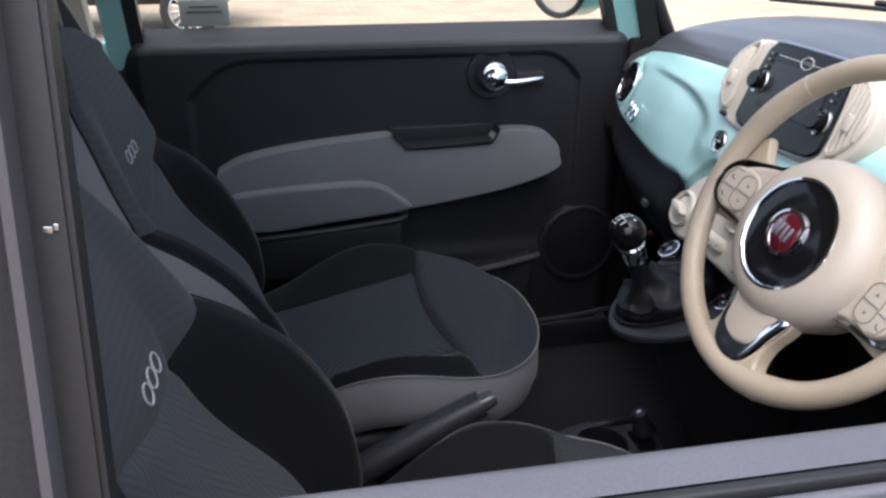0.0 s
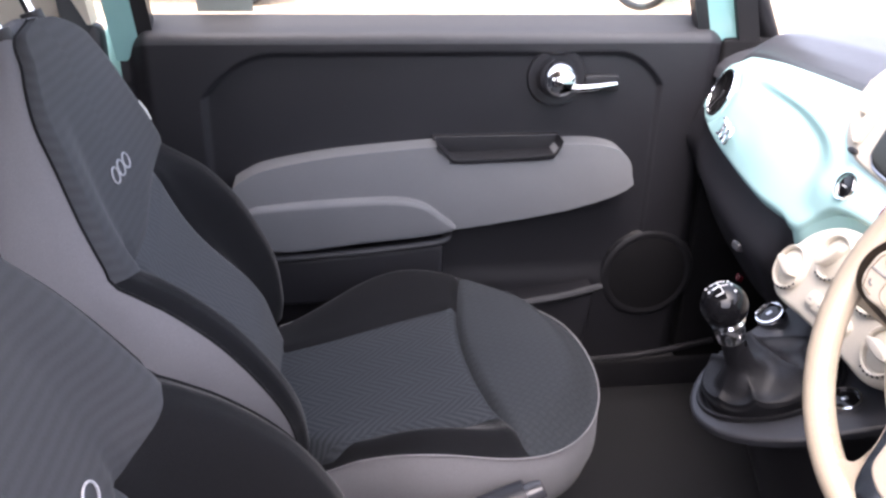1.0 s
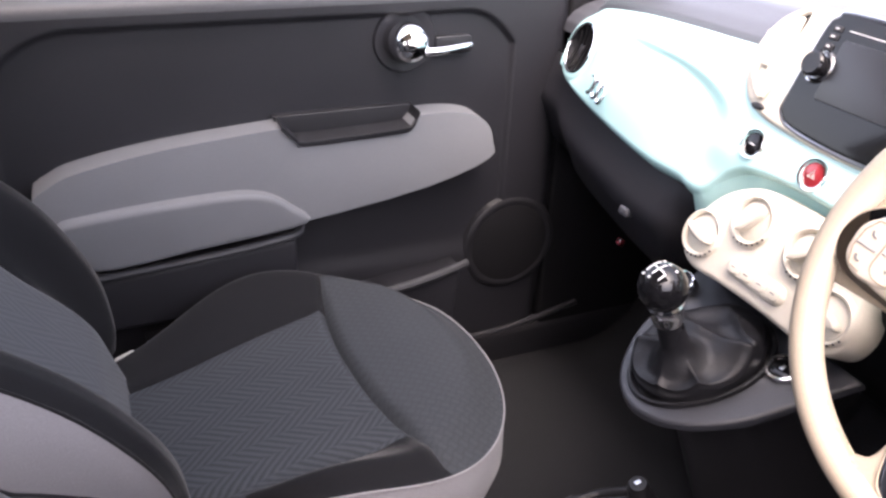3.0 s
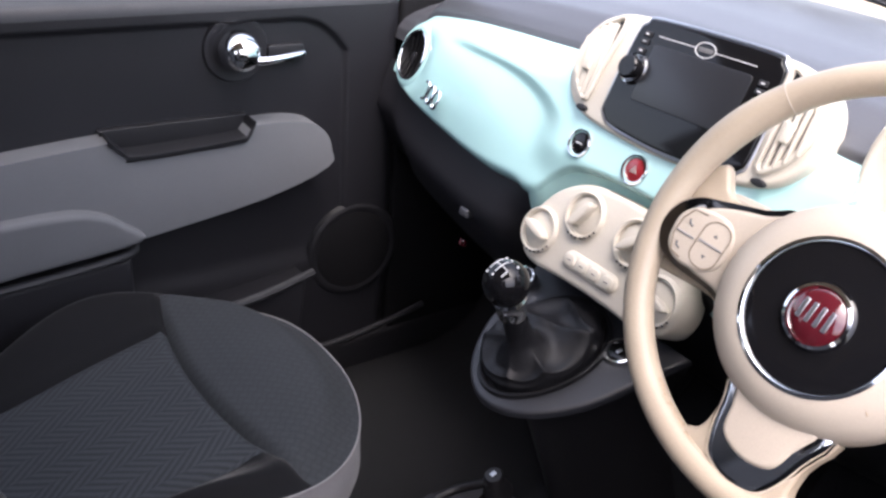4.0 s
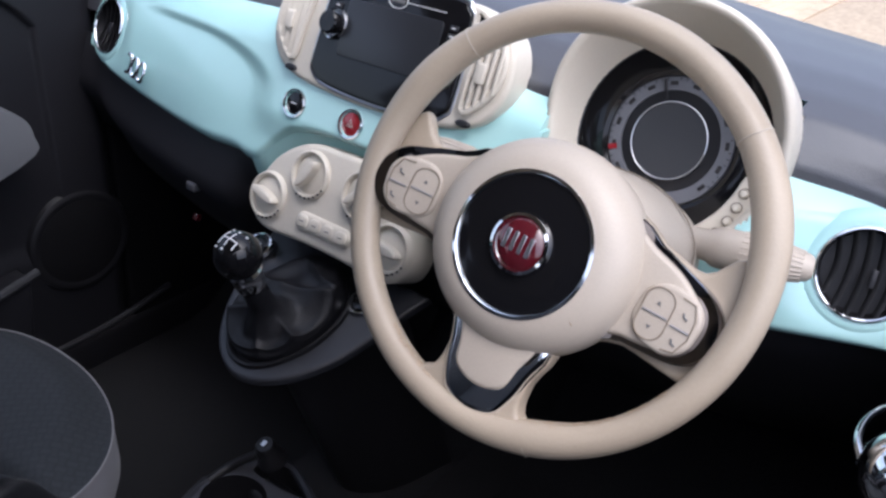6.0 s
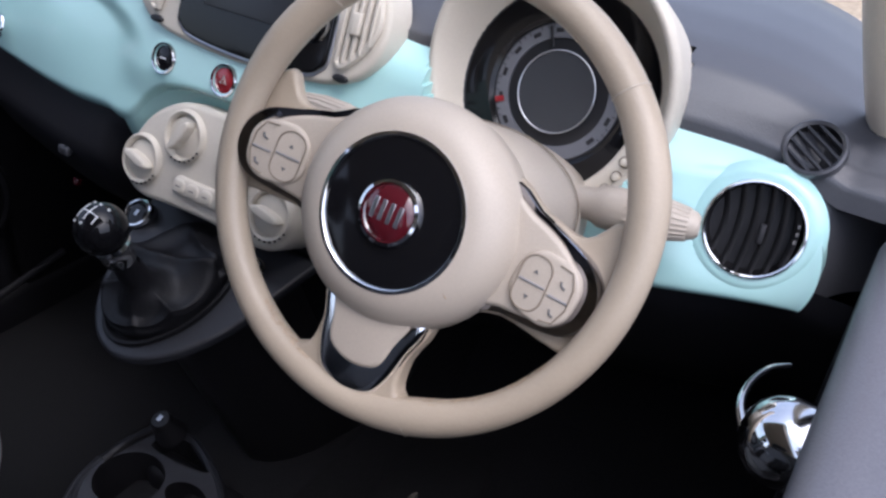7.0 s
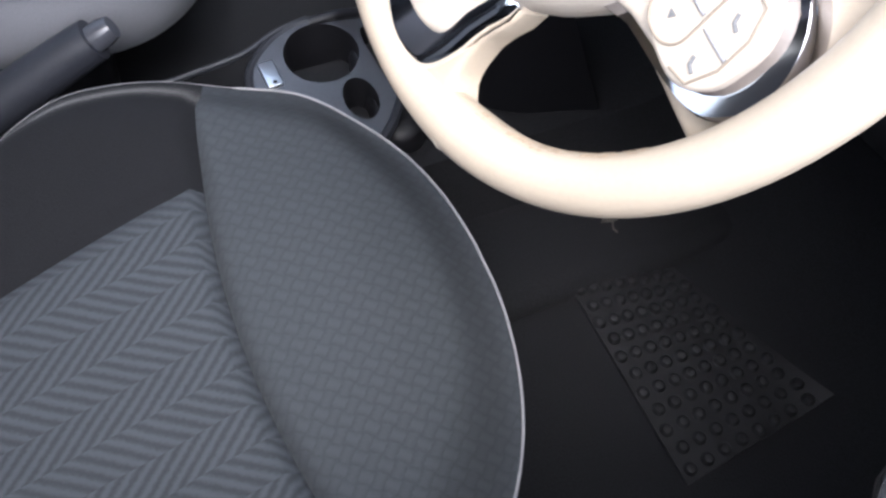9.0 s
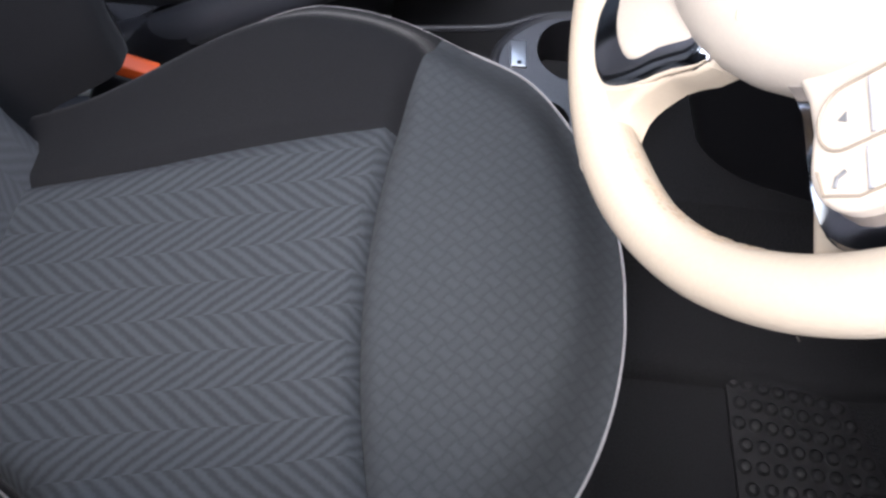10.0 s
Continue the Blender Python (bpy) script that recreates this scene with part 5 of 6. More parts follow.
    for seg in ([(-0.009, -0.008), (-0.009, 0.008)], [(0, -0.008), (0, 0.008)], [(0.009, -0.008), (0.009, 0.0)], [(-0.009, 0), (0.009, 0)]):
        a, b = seg
        lines.append(tube([cap(a[0] + (b[0] - a[0]) * t, a[1] + (b[1] - a[1]) * t) for t in steps(0, 1, 5)], 0.0007, 5))
    for u, v in ((-0.009, 0.0115), (0, 0.0115), (0.009, 0.0115), (-0.009, -0.0115), (0, -0.0115)):
        lines.append(tube([cap(u - 0.001, v), cap(u + 0.001, v)], 0.0012, 6))
    part("shift_pattern", joined(*lines), WHITE, k, "white shift pattern", world=True)


gear_console()


# ---- rear part of the tunnel: cup holders, handbrake ----
def cup_console():
    c = thing("cup_holder_console", pose(0.40, YC, 0.48), "dark grey console with cup holders and a silver socket plate", "cup holder")
    zt = 0.505
    # top plate with three wells cut into it
    pts = [(0.545, 1.297), (0.557, 1.335), (0.549, 1.367), (0.514, 1.388), (0.470, 1.397), (0.430, 1.386), (0.398, 1.357), (0.386, 1.328), (0.388, 1.285), (0.400, 1.235), (0.440, 1.205), (0.490, 1.215), (0.525, 1.255)]
    out = [(v.x, v.y) for v in spline([(*p, 0) for p in pts], 4)]
    wells = [(0.469, 1.346, 0.0405, 0.0430), (0.489, 1.272, 0.0180, 0.0290), (0.440, 1.248, 0.026, 0.026)]
    bm = bmesh.new()
    edges = []
    def loop(points):
        vs = [bm.verts.new((p[0], p[1], zt)) for p in points]
        return [bm.edges.new((vs[i], vs[(i + 1) % len(vs)])) for i in range(len(vs))]
    edges += loop(out)
    crescent = [(v.x, v.y) for v in spline([(0.520, 1.366, 0), (0.541, 1.360, 0), (0.551, 1.335, 0), (0.545, 1.299, 0), (0.532, 1.278, 0), (0.523, 1.296, 0), (0.518, 1.330, 0)], 5)]
    holes = [oval(a, b, 32, x, y) for x, y, a, b in wells] + [crescent]
    for h in holes:
        edges += loop(h)
    bmesh.ops.triangle_fill(bm, use_beauty=True, edges=edges)
    part("top_plate", from_bm(bm), PLATE, c, "grey satin top plate", world=True)
    part("plate_edge", tube([Vector((p[0], p[1], zt - 0.004)) for p in out], 0.006, 8, True), CONSOLE, c, world=True)
    k = len(out)
    part("console_side", ([Vector((*p, 0.36)) for p in out] + [Vector((*p, zt - 0.003)) for p in out], [(i, (i + 1) % k, k + (i + 1) % k, k + i) for i in range(k)]), BLACK, c, world=True)
    for h in holes:
        rim = [Vector((p[0], p[1], zt)) for p in h]
        mid = Vector((sum(p[0] for p in h) / len(h), sum(p[1] for p in h) / len(h), 0))
        k = len(h)
        low = [Vector((mid.x + (p[0] - mid.x) * 0.9, mid.y + (p[1] - mid.y) * 0.9, zt - 0.065)) for p in h]
        part("cup_well", (rim + low, [(i, (i + 1) % k, k + (i + 1) % k, k + i) for i in range(k)] + [tuple(range(k, 2 * k))]), BLACK, c, "dark cup well", world=True)
    p = part("socket_plate", prism(rounded_rect(0.017, 0.036, 0.002), zt, zt + 0.003, 0.001, pose(0.4095, 1.332, 0, 0, 0, 4)), SATIN, c, "small silver socket plate", world=True)
    # Black dot drawn on the plate in place of the hole's dark inside.
    part("socket_hole", lathe([(0, 0.0036), (0.0025, 0.0035)], 12, pose(0.4110, 1.319, zt)), BLACK, p, world=True)
    # socket stub in front
    s = part("power_socket", lathe([(0.020, -0.030), (0.016, -0.016), (0.0125, -0.008), (0.013, 0.004), (0.011, 0.007), (0.0, 0.008)], 28, pose(0.532, 1.354, 0.543, 0, -20, 0)), BLACK, c, "capped power socket", world=True)
    part("cap_mark", box(0.008, 0.006, 0.0008, 0.0002, pose(0.529, 1.354, 0.5515, 0, -20, 0)), SATIN, s, world=True)
    part("socket_mount", bounds_box(0.500, 0.545, 1.22, 1.365, 0.36, 0.490, 0.015), BLACK, c, world=True)
    part("socket_arm", tube(spline([(0.470, 1.394, 0.503), (0.500, 1.389, 0.510), (0.522, 1.366, 0.528), (0.531, 1.356, 0.536)], 5, False), [0.006] * 12 + [0.011] * 4, 10), BLACK, c, world=True)
    part("tunnel_edge", tube(spline([(0.29, 1.362, 0.497), (0.34, 1.366, 0.500), (0.39, 1.372, 0.503), (0.43, 1.391, 0.504), (0.47, 1.401, 0.503)], 5, False), 0.0035, 8), CONSOLE, c, "raised edge of the tunnel trim", world=True)
    # handbrake
    h = thing("handbrake", pose(0.05, 1.30, 0.47), "black moulded handbrake lever with a push button", "handbrake")
    path = spline([(-0.05, 1.302, 0.485), (0.05, 1.302, 0.525), (0.14, 1.302, 0.572), (0.21, 1.303, 0.608), (0.262, 1.303, 0.634)], 6, False)
    part("lever", tube(path, [0.019 + 0.003 * math.sin(math.pi * i / (len(path) - 1)) for i in range(len(path))], 16), CONSOLE, h, "black lever", world=True)
    part("button", tube([(0.258, 1.303, 0.632), (0.272, 1.303, 0.639), (0.280, 1.303, 0.643)], [0.013, 0.0125, 0.010], 16), PLATE, h, "grey push button", world=True)
    part("boot", grid(lambda a, t: (-0.02 + 0.16 * t * 0.5 + (0.10 - 0.07 * t) * math.cos(a), 1.302 + (0.045 - 0.02 * t) * math.sin(a), 0.46 + 0.075 * t + 0.004 * math.sin(8 * t)), steps(0, 2 * math.pi * 31 / 32, 31), steps(0, 1, 10), True), GAITER, h, "black boot", world=True)
    # rear console with a cup well and buckle
    r = thing("rear_console", pose(-0.1, YC, 0.46), "grey plastic rear console between the seats", "console")
    part("tray", bounds_box(-0.36, 0.12, YC - 0.085, YC + 0.085, 0.44, 0.497, 0.02), PLATE, r, world=True)
    part("pale_strip", prism([(q.x, q.y) for q in spline([(-0.075, 1.275, 0), (-0.050, 1.285, 0), (-0.033, 1.282, 0), (-0.022, 1.264, 0), (0.008, 1.258, 0), (0.012, 1.240, 0), (-0.030, 1.228, 0), (-0.070, 1.235, 0)], 4)], 0.49, 0.504, 0.004), STICKER, r, "pale grey plastic strip", world=True)
    # Flat black disc; the well's shaded depth is only its colour.
    part("cup_well", lathe([(0.036, 0.0), (0.036, 0.0015), (0.033, 0.0018), (0, 0.0012)], 32, pose(-0.050, 1.312, 0.497)), BLACK, r, "dark cup well", world=True)


cup_console()


# ---- seats ----
REAR_HALF = curve1([(-0.12, 0.125), (0.0, 0.138), (0.05, 0.154), (0.10, 0.180), (0.16, 0.212), (0.22, 0.234), (0.27, 0.239), (0.30, 0.239)])


def SEAT_HALF(x):
    """Half the cushion's width: a rounded nose in front of x = 0.27."""
    return REAR_HALF(x) if x < 0.27 else 0.239 * math.sqrt(max(0.0, 1 - ((x - 0.27) / 0.2245) ** 2.6))


SEAM_X = 0.306                                # seam between the sitting field and the front roll


def seam_x(v):
    """The seam bows forwards towards both sides."""
    y = v * SEAT_HALF(SEAM_X + 0.015)
    return SEAM_X + 0.72 * (y - 0.03) ** 2


FIELD = curve1([(-0.12, 0.25), (0.055, 0.38), (0.135, 0.415), (0.218, 0.464), (0.305, 0.530)])


def cushion_z(x, v, f):
    """Height of the cushion at x, v from -1 to 1 across it."""
    a = abs(v)
    base = 0.628 + 0.020 * soft_step(x, 0.0, 0.30) - 0.035 * soft_step(x, 0.05, -0.12)
    bolster = 0.034 * soft_step(a, f, max(0.86, f + 0.2)) * soft_step(x, 0.40, 0.22) * soft_step(x, 0.02, 0.21)
    front = 0.018 * math.exp(-((x - 0.385) / 0.075) ** 2) * (1 - 0.5 * a)
    rim = a if x < 0.27 else math.sqrt(((x - 0.27) / 0.2245) ** 2.6 + (v * SEAT_HALF(x) / 0.239) ** 2)
    groove = -0.015 * math.exp(-((x - seam_x(v)) / 0.0048) ** 2) * (1 - 0.6 * soft_step(a, 0.5, 0.8)) * soft_step(a, 1.0, 0.9)
    side = -0.006 * math.exp(-((a - f) / 0.03) ** 2) * soft_step(x, SEAM_X + 0.01, SEAM_X - 0.02)
    edge = -(0.020 + (0.006 + 0.014 * soft_step(v, 0.3, 1.0) * soft_step(x, 0.49, 0.44)) * soft_step(x, 0.30, 0.44) + 0.040 * soft_step(x, 0.24, -0.02)) * soft_step(rim, 0.86 - 0.13 * soft_step(x, 0.28, 0.40), 1.0)
    return base + bolster + front + groove + side + edge


def seat(name, x0, yc, label, near_field):
    s = thing(name, pose(x0, yc, 0.36), label, "car seat", "front seats")
    B = Vector((0, 0, -0.36))

    def field(x, v):
        return min(0.95, near_field / SEAT_HALF(x)) if v < 0 else FIELD(x)
    def top(x, v):
        fuller = 0.017 * soft_step(v, 0.0, 1.0) * math.exp(-((x - 0.42) / 0.06) ** 2)
        dip = 0.0 if x0 else 0.009 * soft_step(v, 0.3, 1.0) * math.exp(-((x - 0.365) / 0.05) ** 2)      # the driver's edge beside the tunnel is lowered to fit the camera's view
        return Vector((x, v * SEAT_HALF(x) + fuller, cushion_z(x, v, field(x, v)) - dip)) + B
    TIP = 0.4942
    back = steps(0, 1, 48)
    front = [math.sin(math.pi / 2 * t) for t in steps(0, 1, 40)]

    def behind(u, v):
        """A place on the cushion a share u of the way from its rear to the seam, v across it."""
        return top(-0.12 + (seam_x(v) + 0.12) * u, v)

    def before(u, v):
        return top(seam_x(v) + (TIP - seam_x(v)) * u, v)
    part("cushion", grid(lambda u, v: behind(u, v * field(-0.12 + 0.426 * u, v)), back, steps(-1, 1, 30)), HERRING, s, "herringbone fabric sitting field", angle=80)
    for q in (-1, 1):
        part("side_bolster", grid(lambda u, v: behind(u, q * (field(-0.12 + 0.426 * u, q) + (1 - field(-0.12 + 0.426 * u, q)) * v)), back, steps(0, 1, 22)), FABRIC, s, "dark plain side bolster", angle=80)
    part("front_roll", grid(before, front, steps(-1, 1, 60)), WEAVE, s, "checked weave front roll", angle=80)
    # piping all round the edge, and the grey skirt below
    xs = steps(-0.12, SEAM_X, 30) + [SEAM_X + (TIP - SEAM_X) * u for u in front[1:]]
    edge = [top(x, -1) for x in xs] + [top(x, 1) for x in xs[::-1]][1:]
    part("piping", tube([e + Vector((0.0015 * soft_step(e.x, 0.3, 0.4), 0, 0.001)) for e in edge], [0.0003 if e.y > 0 and e.x < 0.36 else 0.0011 for e in edge], 8), PIPING, s, "pale piping along the cushion edge")
    n = len(edge)
    rows = []
    for dz, out in ((-0.002, -0.003), (-0.020, 0.002), (-0.055, 0.003), (-0.085, -0.006), (-0.100, -0.022), (-0.110, -0.06)):
        ring = []
        for i, e in enumerate(edge):
            a, b = edge[max(i - 1, 0)], edge[min(i + 1, n - 1)]
            t = Vector((b.x - a.x, b.y - a.y, 0)).normalized()
            o = Vector((t.y, -t.x, 0))
            ring.append(e + o * (out - 0.016 * soft_step(e.y, 0.0, 0.12) * soft_step(e.x, 0.46, 0.38)) + Vector((0, 0, dz)))
        rows.append(ring)
    skirt = ([v for r in rows for v in r], [(k * n + i, k * n + i + 1, (k + 1) * n + i + 1, (k + 1) * n + i) for k in range(len(rows) - 1) for i in range(n - 1)])
    part("skirt", skirt, SKIRT, s, "grey fabric skirt", angle=80)
    part("seat_base", box(0.42, 0.36, 0.15, 0.03, pose(0.12, 0, 0.09)), BLACK, s, "black seat base")
    for q in (-1, 1):
        part("rail", box(0.56, 0.03, 0.03, 0.004, pose(0.16, q * 0.17, 0.015)), CONSOLE, s, "metal seat rail")
    # backrest
    lean = radians(18)
    up = Vector((-math.sin(lean), 0, math.cos(lean)))
    out = Vector((math.cos(lean), 0, math.sin(lean)))
    foot = Vector((-0.030 if x0 else -0.040, 0, 0.640)) + B
    half = curve1([(0.0, 0.204), (0.07, 0.224), (0.14, 0.230), (0.20, 0.227), (0.25, 0.221), (0.28, 0.214), (0.33, 0.197), (0.39, 0.168), (0.44, 0.137), (0.48, 0.098), (0.503, 0.056), (0.512, 0.0)])
    # the bolsters are drawn further out towards the car's middle, to fit the camera's view
    inner = -1 if x0 else 1
    bol_in = curve1([(-0.04, 0.110), (-0.03, 0.114), (0.03, 0.124), (0.085, 0.121), (0.155, 0.100), (0.212, 0.066), (0.258, 0.028), (0.30, 0.018), (0.38, 0.008), (0.43, 0.0), (0.512, 0.0)])
    bol_out = curve1([(-0.04, 0.056), (-0.014, 0.068), (0.045, 0.0785), (0.10, 0.074), (0.17, 0.060), (0.228, 0.036), (0.273, 0.004), (0.30, 0.0), (0.512, 0.0)])
    seam = curve1([(-0.23, 0.264), (-0.11, 0.237), (-0.03, 0.237), (0.005, 0.244), (0.11, 0.272), (0.23, 0.284)])

    def yoke(v):
        """Height of the seam under the shoulder panel, a shallow U."""
        return seam(-inner * v * 0.22)

    def face(h, v):
        a = abs(v)
        d = (bol_in if v * inner > 0 else bol_out)(h) * soft_step(a, 0.50, 0.84) - 0.006 * math.exp(-((a - 0.50) / 0.03) ** 2) * soft_step(h, 0.28, 0.25) - 0.012 * soft_step(a, 0.92, 1.0) - 0.012 * soft_step(h, 0.47, 0.512)
        d += 0.066 * math.exp(-(max(0.0, h - 0.03) / 0.11) ** 2) * soft_step(a, 0.72, 0.42)
        d -= 0.005 * math.exp(-((h - yoke(v)) / 0.008) ** 2)
        return foot + up * h + out * d + Vector((0, v * half(h), 0))
    hs = [-0.04, -0.02] + [0.512 * math.sin(math.pi / 2 * t) for t in steps(0, 1, 60)]
    def low(u, v):
        return face(-0.04 + (yoke(v) + 0.04) * u, v)

    def high(u, v):
        return face(yoke(v) + (0.512 - yoke(v)) * math.sin(math.pi / 2 * u), v)
    part("back_field", grid(low, steps(0, 1, 44), steps(-0.5, 0.5, 24)), HERRING_BACK_LIT, s, "herringbone fabric back field", angle=80)
    part("back_bolster", grid(low, steps(0, 1, 44), steps(-1, -0.5, 20)), FABRIC, s, "dark plain back bolster", angle=80)
    part("back_bolster", grid(low, steps(0, 1, 44), steps(0.5, 1, 20)), FABRIC, s, "dark plain back bolster", angle=80)
    part("shoulder_panel", grid(high, steps(0, 1, 36), steps(-1, 1, 50)), SHOULDER, s, "charcoal fabric shoulder panel", angle=80)
    rim = [face(h, -1) for h in hs] + [face(h, 1) for h in hs[::-1]][1:]
    n = len(rim)
    rows = []
    for d, grow in ((0.0, 0.0), (-0.012, 0.004), (-0.03, 0.005), (-0.06, 0.003), (-0.10, -0.006), (-0.115, -0.025), (-0.12, -0.08)):
        ring = []
        for i, e in enumerate(rim):
            h = hs[i] if i < len(hs) else hs[len(hs) - 2 - (i - len(hs))]
            side = e.y / max(half(h), 1e-4) if half(h) > 1e-3 else 0
            t = max(0.0, (h - 0.26) / 0.25)
            # pull every ring back to one plane behind the front's bulges
            level = (e - foot).dot(out)
            p = e - out * (level * min(1, -d / 0.10)) + out * d * (0.9 - 0.25 * t)
            w = 1 + grow / max(half(h), 0.05)
            ring.append(Vector((p.x, p.y * w, p.z)) + up * grow * soft_step(h, 0.38, 0.512))
        rows.append(ring)
    shell_geo = ([v for r in rows for v in r], [(k * n + i, k * n + i + 1, (k + 1) * n + i + 1, (k + 1) * n + i) for k in range(len(rows) - 1) for i in range(n - 1)])
    part("back_shell", shell_geo, SKIRT, s, "grey fabric back side panel", angle=80)
    rear = grid(lambda h, v: foot + up * h + out * (-0.085 + 0.02 * h) + Vector((0, v * max(0.0, half(h) - 0.03), 0)), hs, steps(-1, 1, 12))
    part("back_cover", rear, SKIRT, s)
    part("back_piping", tube([p + out * 0.001 for p in rim], 0.0016, 8), FABRIC, s)
    # embroidered mark as plain loops
    for k in range(3):
        c0 = (k - 1) * 0.027 + (-0.014 if x0 else 0.038)
        h0 = 0.322 if x0 else 0.267
        loop = []
        for a in steps(0, 2 * math.pi * 23 / 24, 23):
            p = face(h0 + 0.0095 * math.sin(a), (c0 + 0.0118 * math.cos(a)) / half(h0))
            loop.append(p + out * 0.0015)
        part("stitching", tube(loop, 0.0011, 6, True), THREAD, s, "white embroidered loop")
    # headrest on two chrome posts
    for q in (-1, 1):
        a = foot + up * 0.49 - out * 0.035 + Vector((0, q * 0.055, 0))
        part("headrest_post", tube([a, a + up * 0.10], 0.006, 12), CHROME, s, "chrome headrest post")
        part("post_guide", tube([a + up * 0.004, a + up * 0.026], 0.013, 14), BLACK, s, "black post guide")
    m = facing(foot + up * 0.635 - out * 0.03, out)
    part("headrest", moved(prism([(v.x, v.y) for v in spline([(-0.12, 0.0, 0), (-0.105, 0.055, 0), (-0.06, 0.085, 0), (0, 0.095, 0), (0.06, 0.085, 0), (0.105, 0.055, 0), (0.12, 0, 0), (0.10, -0.055, 0), (0.05, -0.075, 0), (0, -0.078, 0), (-0.05, -0.075, 0), (-0.10, -0.055, 0)], 4)], -0.045, 0.045, 0.03, None, 5, True), m), FABRIC, s, "dark fabric headrest")
    if x0:
        # Seat belt clip at the shoulder, hung on the seat.
        part("belt_clip", tube([Vector((-0.150, 0.213, 0.606)), Vector((-0.143, 0.213, 0.592)), Vector((-0.136, 0.213, 0.578))], [0.002, 0.0034, 0.002], 8), STICKER, s, "small pale seat belt clip")
        part("recline_latch", box(0.030, 0.012, 0.014, 0.004, pose(0.046, 0.160, 0.246, 0, -20, 0)), STICKER, s, "pale plastic latch")
    return s


seat("driver_seat", 0.0, flip(1.5885), "charcoal herringbone driver seat with grey sides, pale piping", 0.168)
seat("passenger_seat", -0.077, 1.5885, "charcoal herringbone passenger seat with grey sides, pale piping", 0.168)


def buckle():
    b = thing("seat_belt_buckle", pose(0.04, 1.225, 0.50), "black seat belt buckle with an orange release button", "belt buckle")
    m = pose(0.024, 1.208, 0.545, 0, 28, 8)
    part("stalk", box(0.02, 0.012, 0.12, 0.004, m @ pose(0, 0, -0.06)), BLACK, b, world=True)
    part("housing", box(0.034, 0.022, 0.055, 0.005, m), BLACK, b, world=True)
    part("release_button", box(0.046, 0.018, 0.016, 0.003, m @ pose(0.012, 0, 0.034)), ORANGE, b, "bright orange button", world=True)
    g = thing("belt_guide", pose(-0.195, 1.80, 1.0), "black seat belt strap beside the door pillar", "seat belt")
    path = spline([(-0.34, DY - 0.015, 1.40), (-0.32, DY - 0.012, 1.15), (-0.30, DY - 0.010, 0.9), (-0.26, DY - 0.03, 0.55)], 6, False)
    part("strap", tube(path, 0.022, 10, flat=0.08), BLACK, g, "black woven strap", world=True)
    part("guide_loop", box(0.05, 0.012, 0.03, 0.005, pose(-0.335, DY - 0.03, 1.37)), CONSOLE, g, world=True)


buckle()


# ---- footwell ----
def heel_mat():
    m = thing("heel_mat", pose(0.75, 0.94, 0.39), "black studded rubber heel mat on the carpet", "floor mat")
    corners = [Vector((0.653, 1.058, 0)), Vector((0.775, 1.035, 0)), Vector((0.850, 0.84, 0)), Vector((0.665, 0.815, 0))]
    def at(u, v):
        a, b, c, d = corners
        p = a.lerp(b, u).lerp(d.lerp(c, u), v)
        return Vector((p.x, p.y, 0.360 + 0.42 * soft_step(p.x, 0.80, 1.25) + 0.004))
    part("mat_sheet", thick(grid(at, steps(0, 1, 8), steps(0, 1, 8)), (0, 0, 0.004)), RUBBER, m, world=True)
    studs = []
    for i in range(8):
        for j in range(11):
            p = at((i + 0.5 + 0.25 * (j % 2)) / 8.4, (j + 0.5) / 11)
            studs.append(lathe([(0, 0.010), (0.0045, 0.009), (0.0068, 0.006), (0.0076, 0.002)], 10, Matrix.Translation(p)))
    tagged(part("studs", joined(*studs), RUBBER, m, "rows of round rubber studs", world=True), kind="stuff")
    leaf = thing("dry_leaf", pose(0.726, 1.105, 0.388), "small curled dry leaf lying on the carpet", "leaf")
    part("blade", thick(grid(lambda u, v: (0.014 * (u - 0.5) * 2, 0.006 * v * (1 - (2 * u - 1) ** 2) + 0.002 * u, 0.002 + 0.004 * v * v), steps(0, 1, 8), steps(-1, 1, 6)), (0, 0, 0.0008)), LEAF, leaf)
    part("leaf_stalk", tube([(0.0, -0.003, 0.002), (-0.004, -0.012, 0.003), (-0.002, -0.018, 0.004)], 0.0012, 6), LEAF, leaf)
    solo("carpet_step", bounds_box(0.50, 1.1, 1.04, 1.18, 0.335, 0.384, 0.024), CARPET, "raised carpet beside the tunnel", "carpet", kind="structure")


heel_mat()


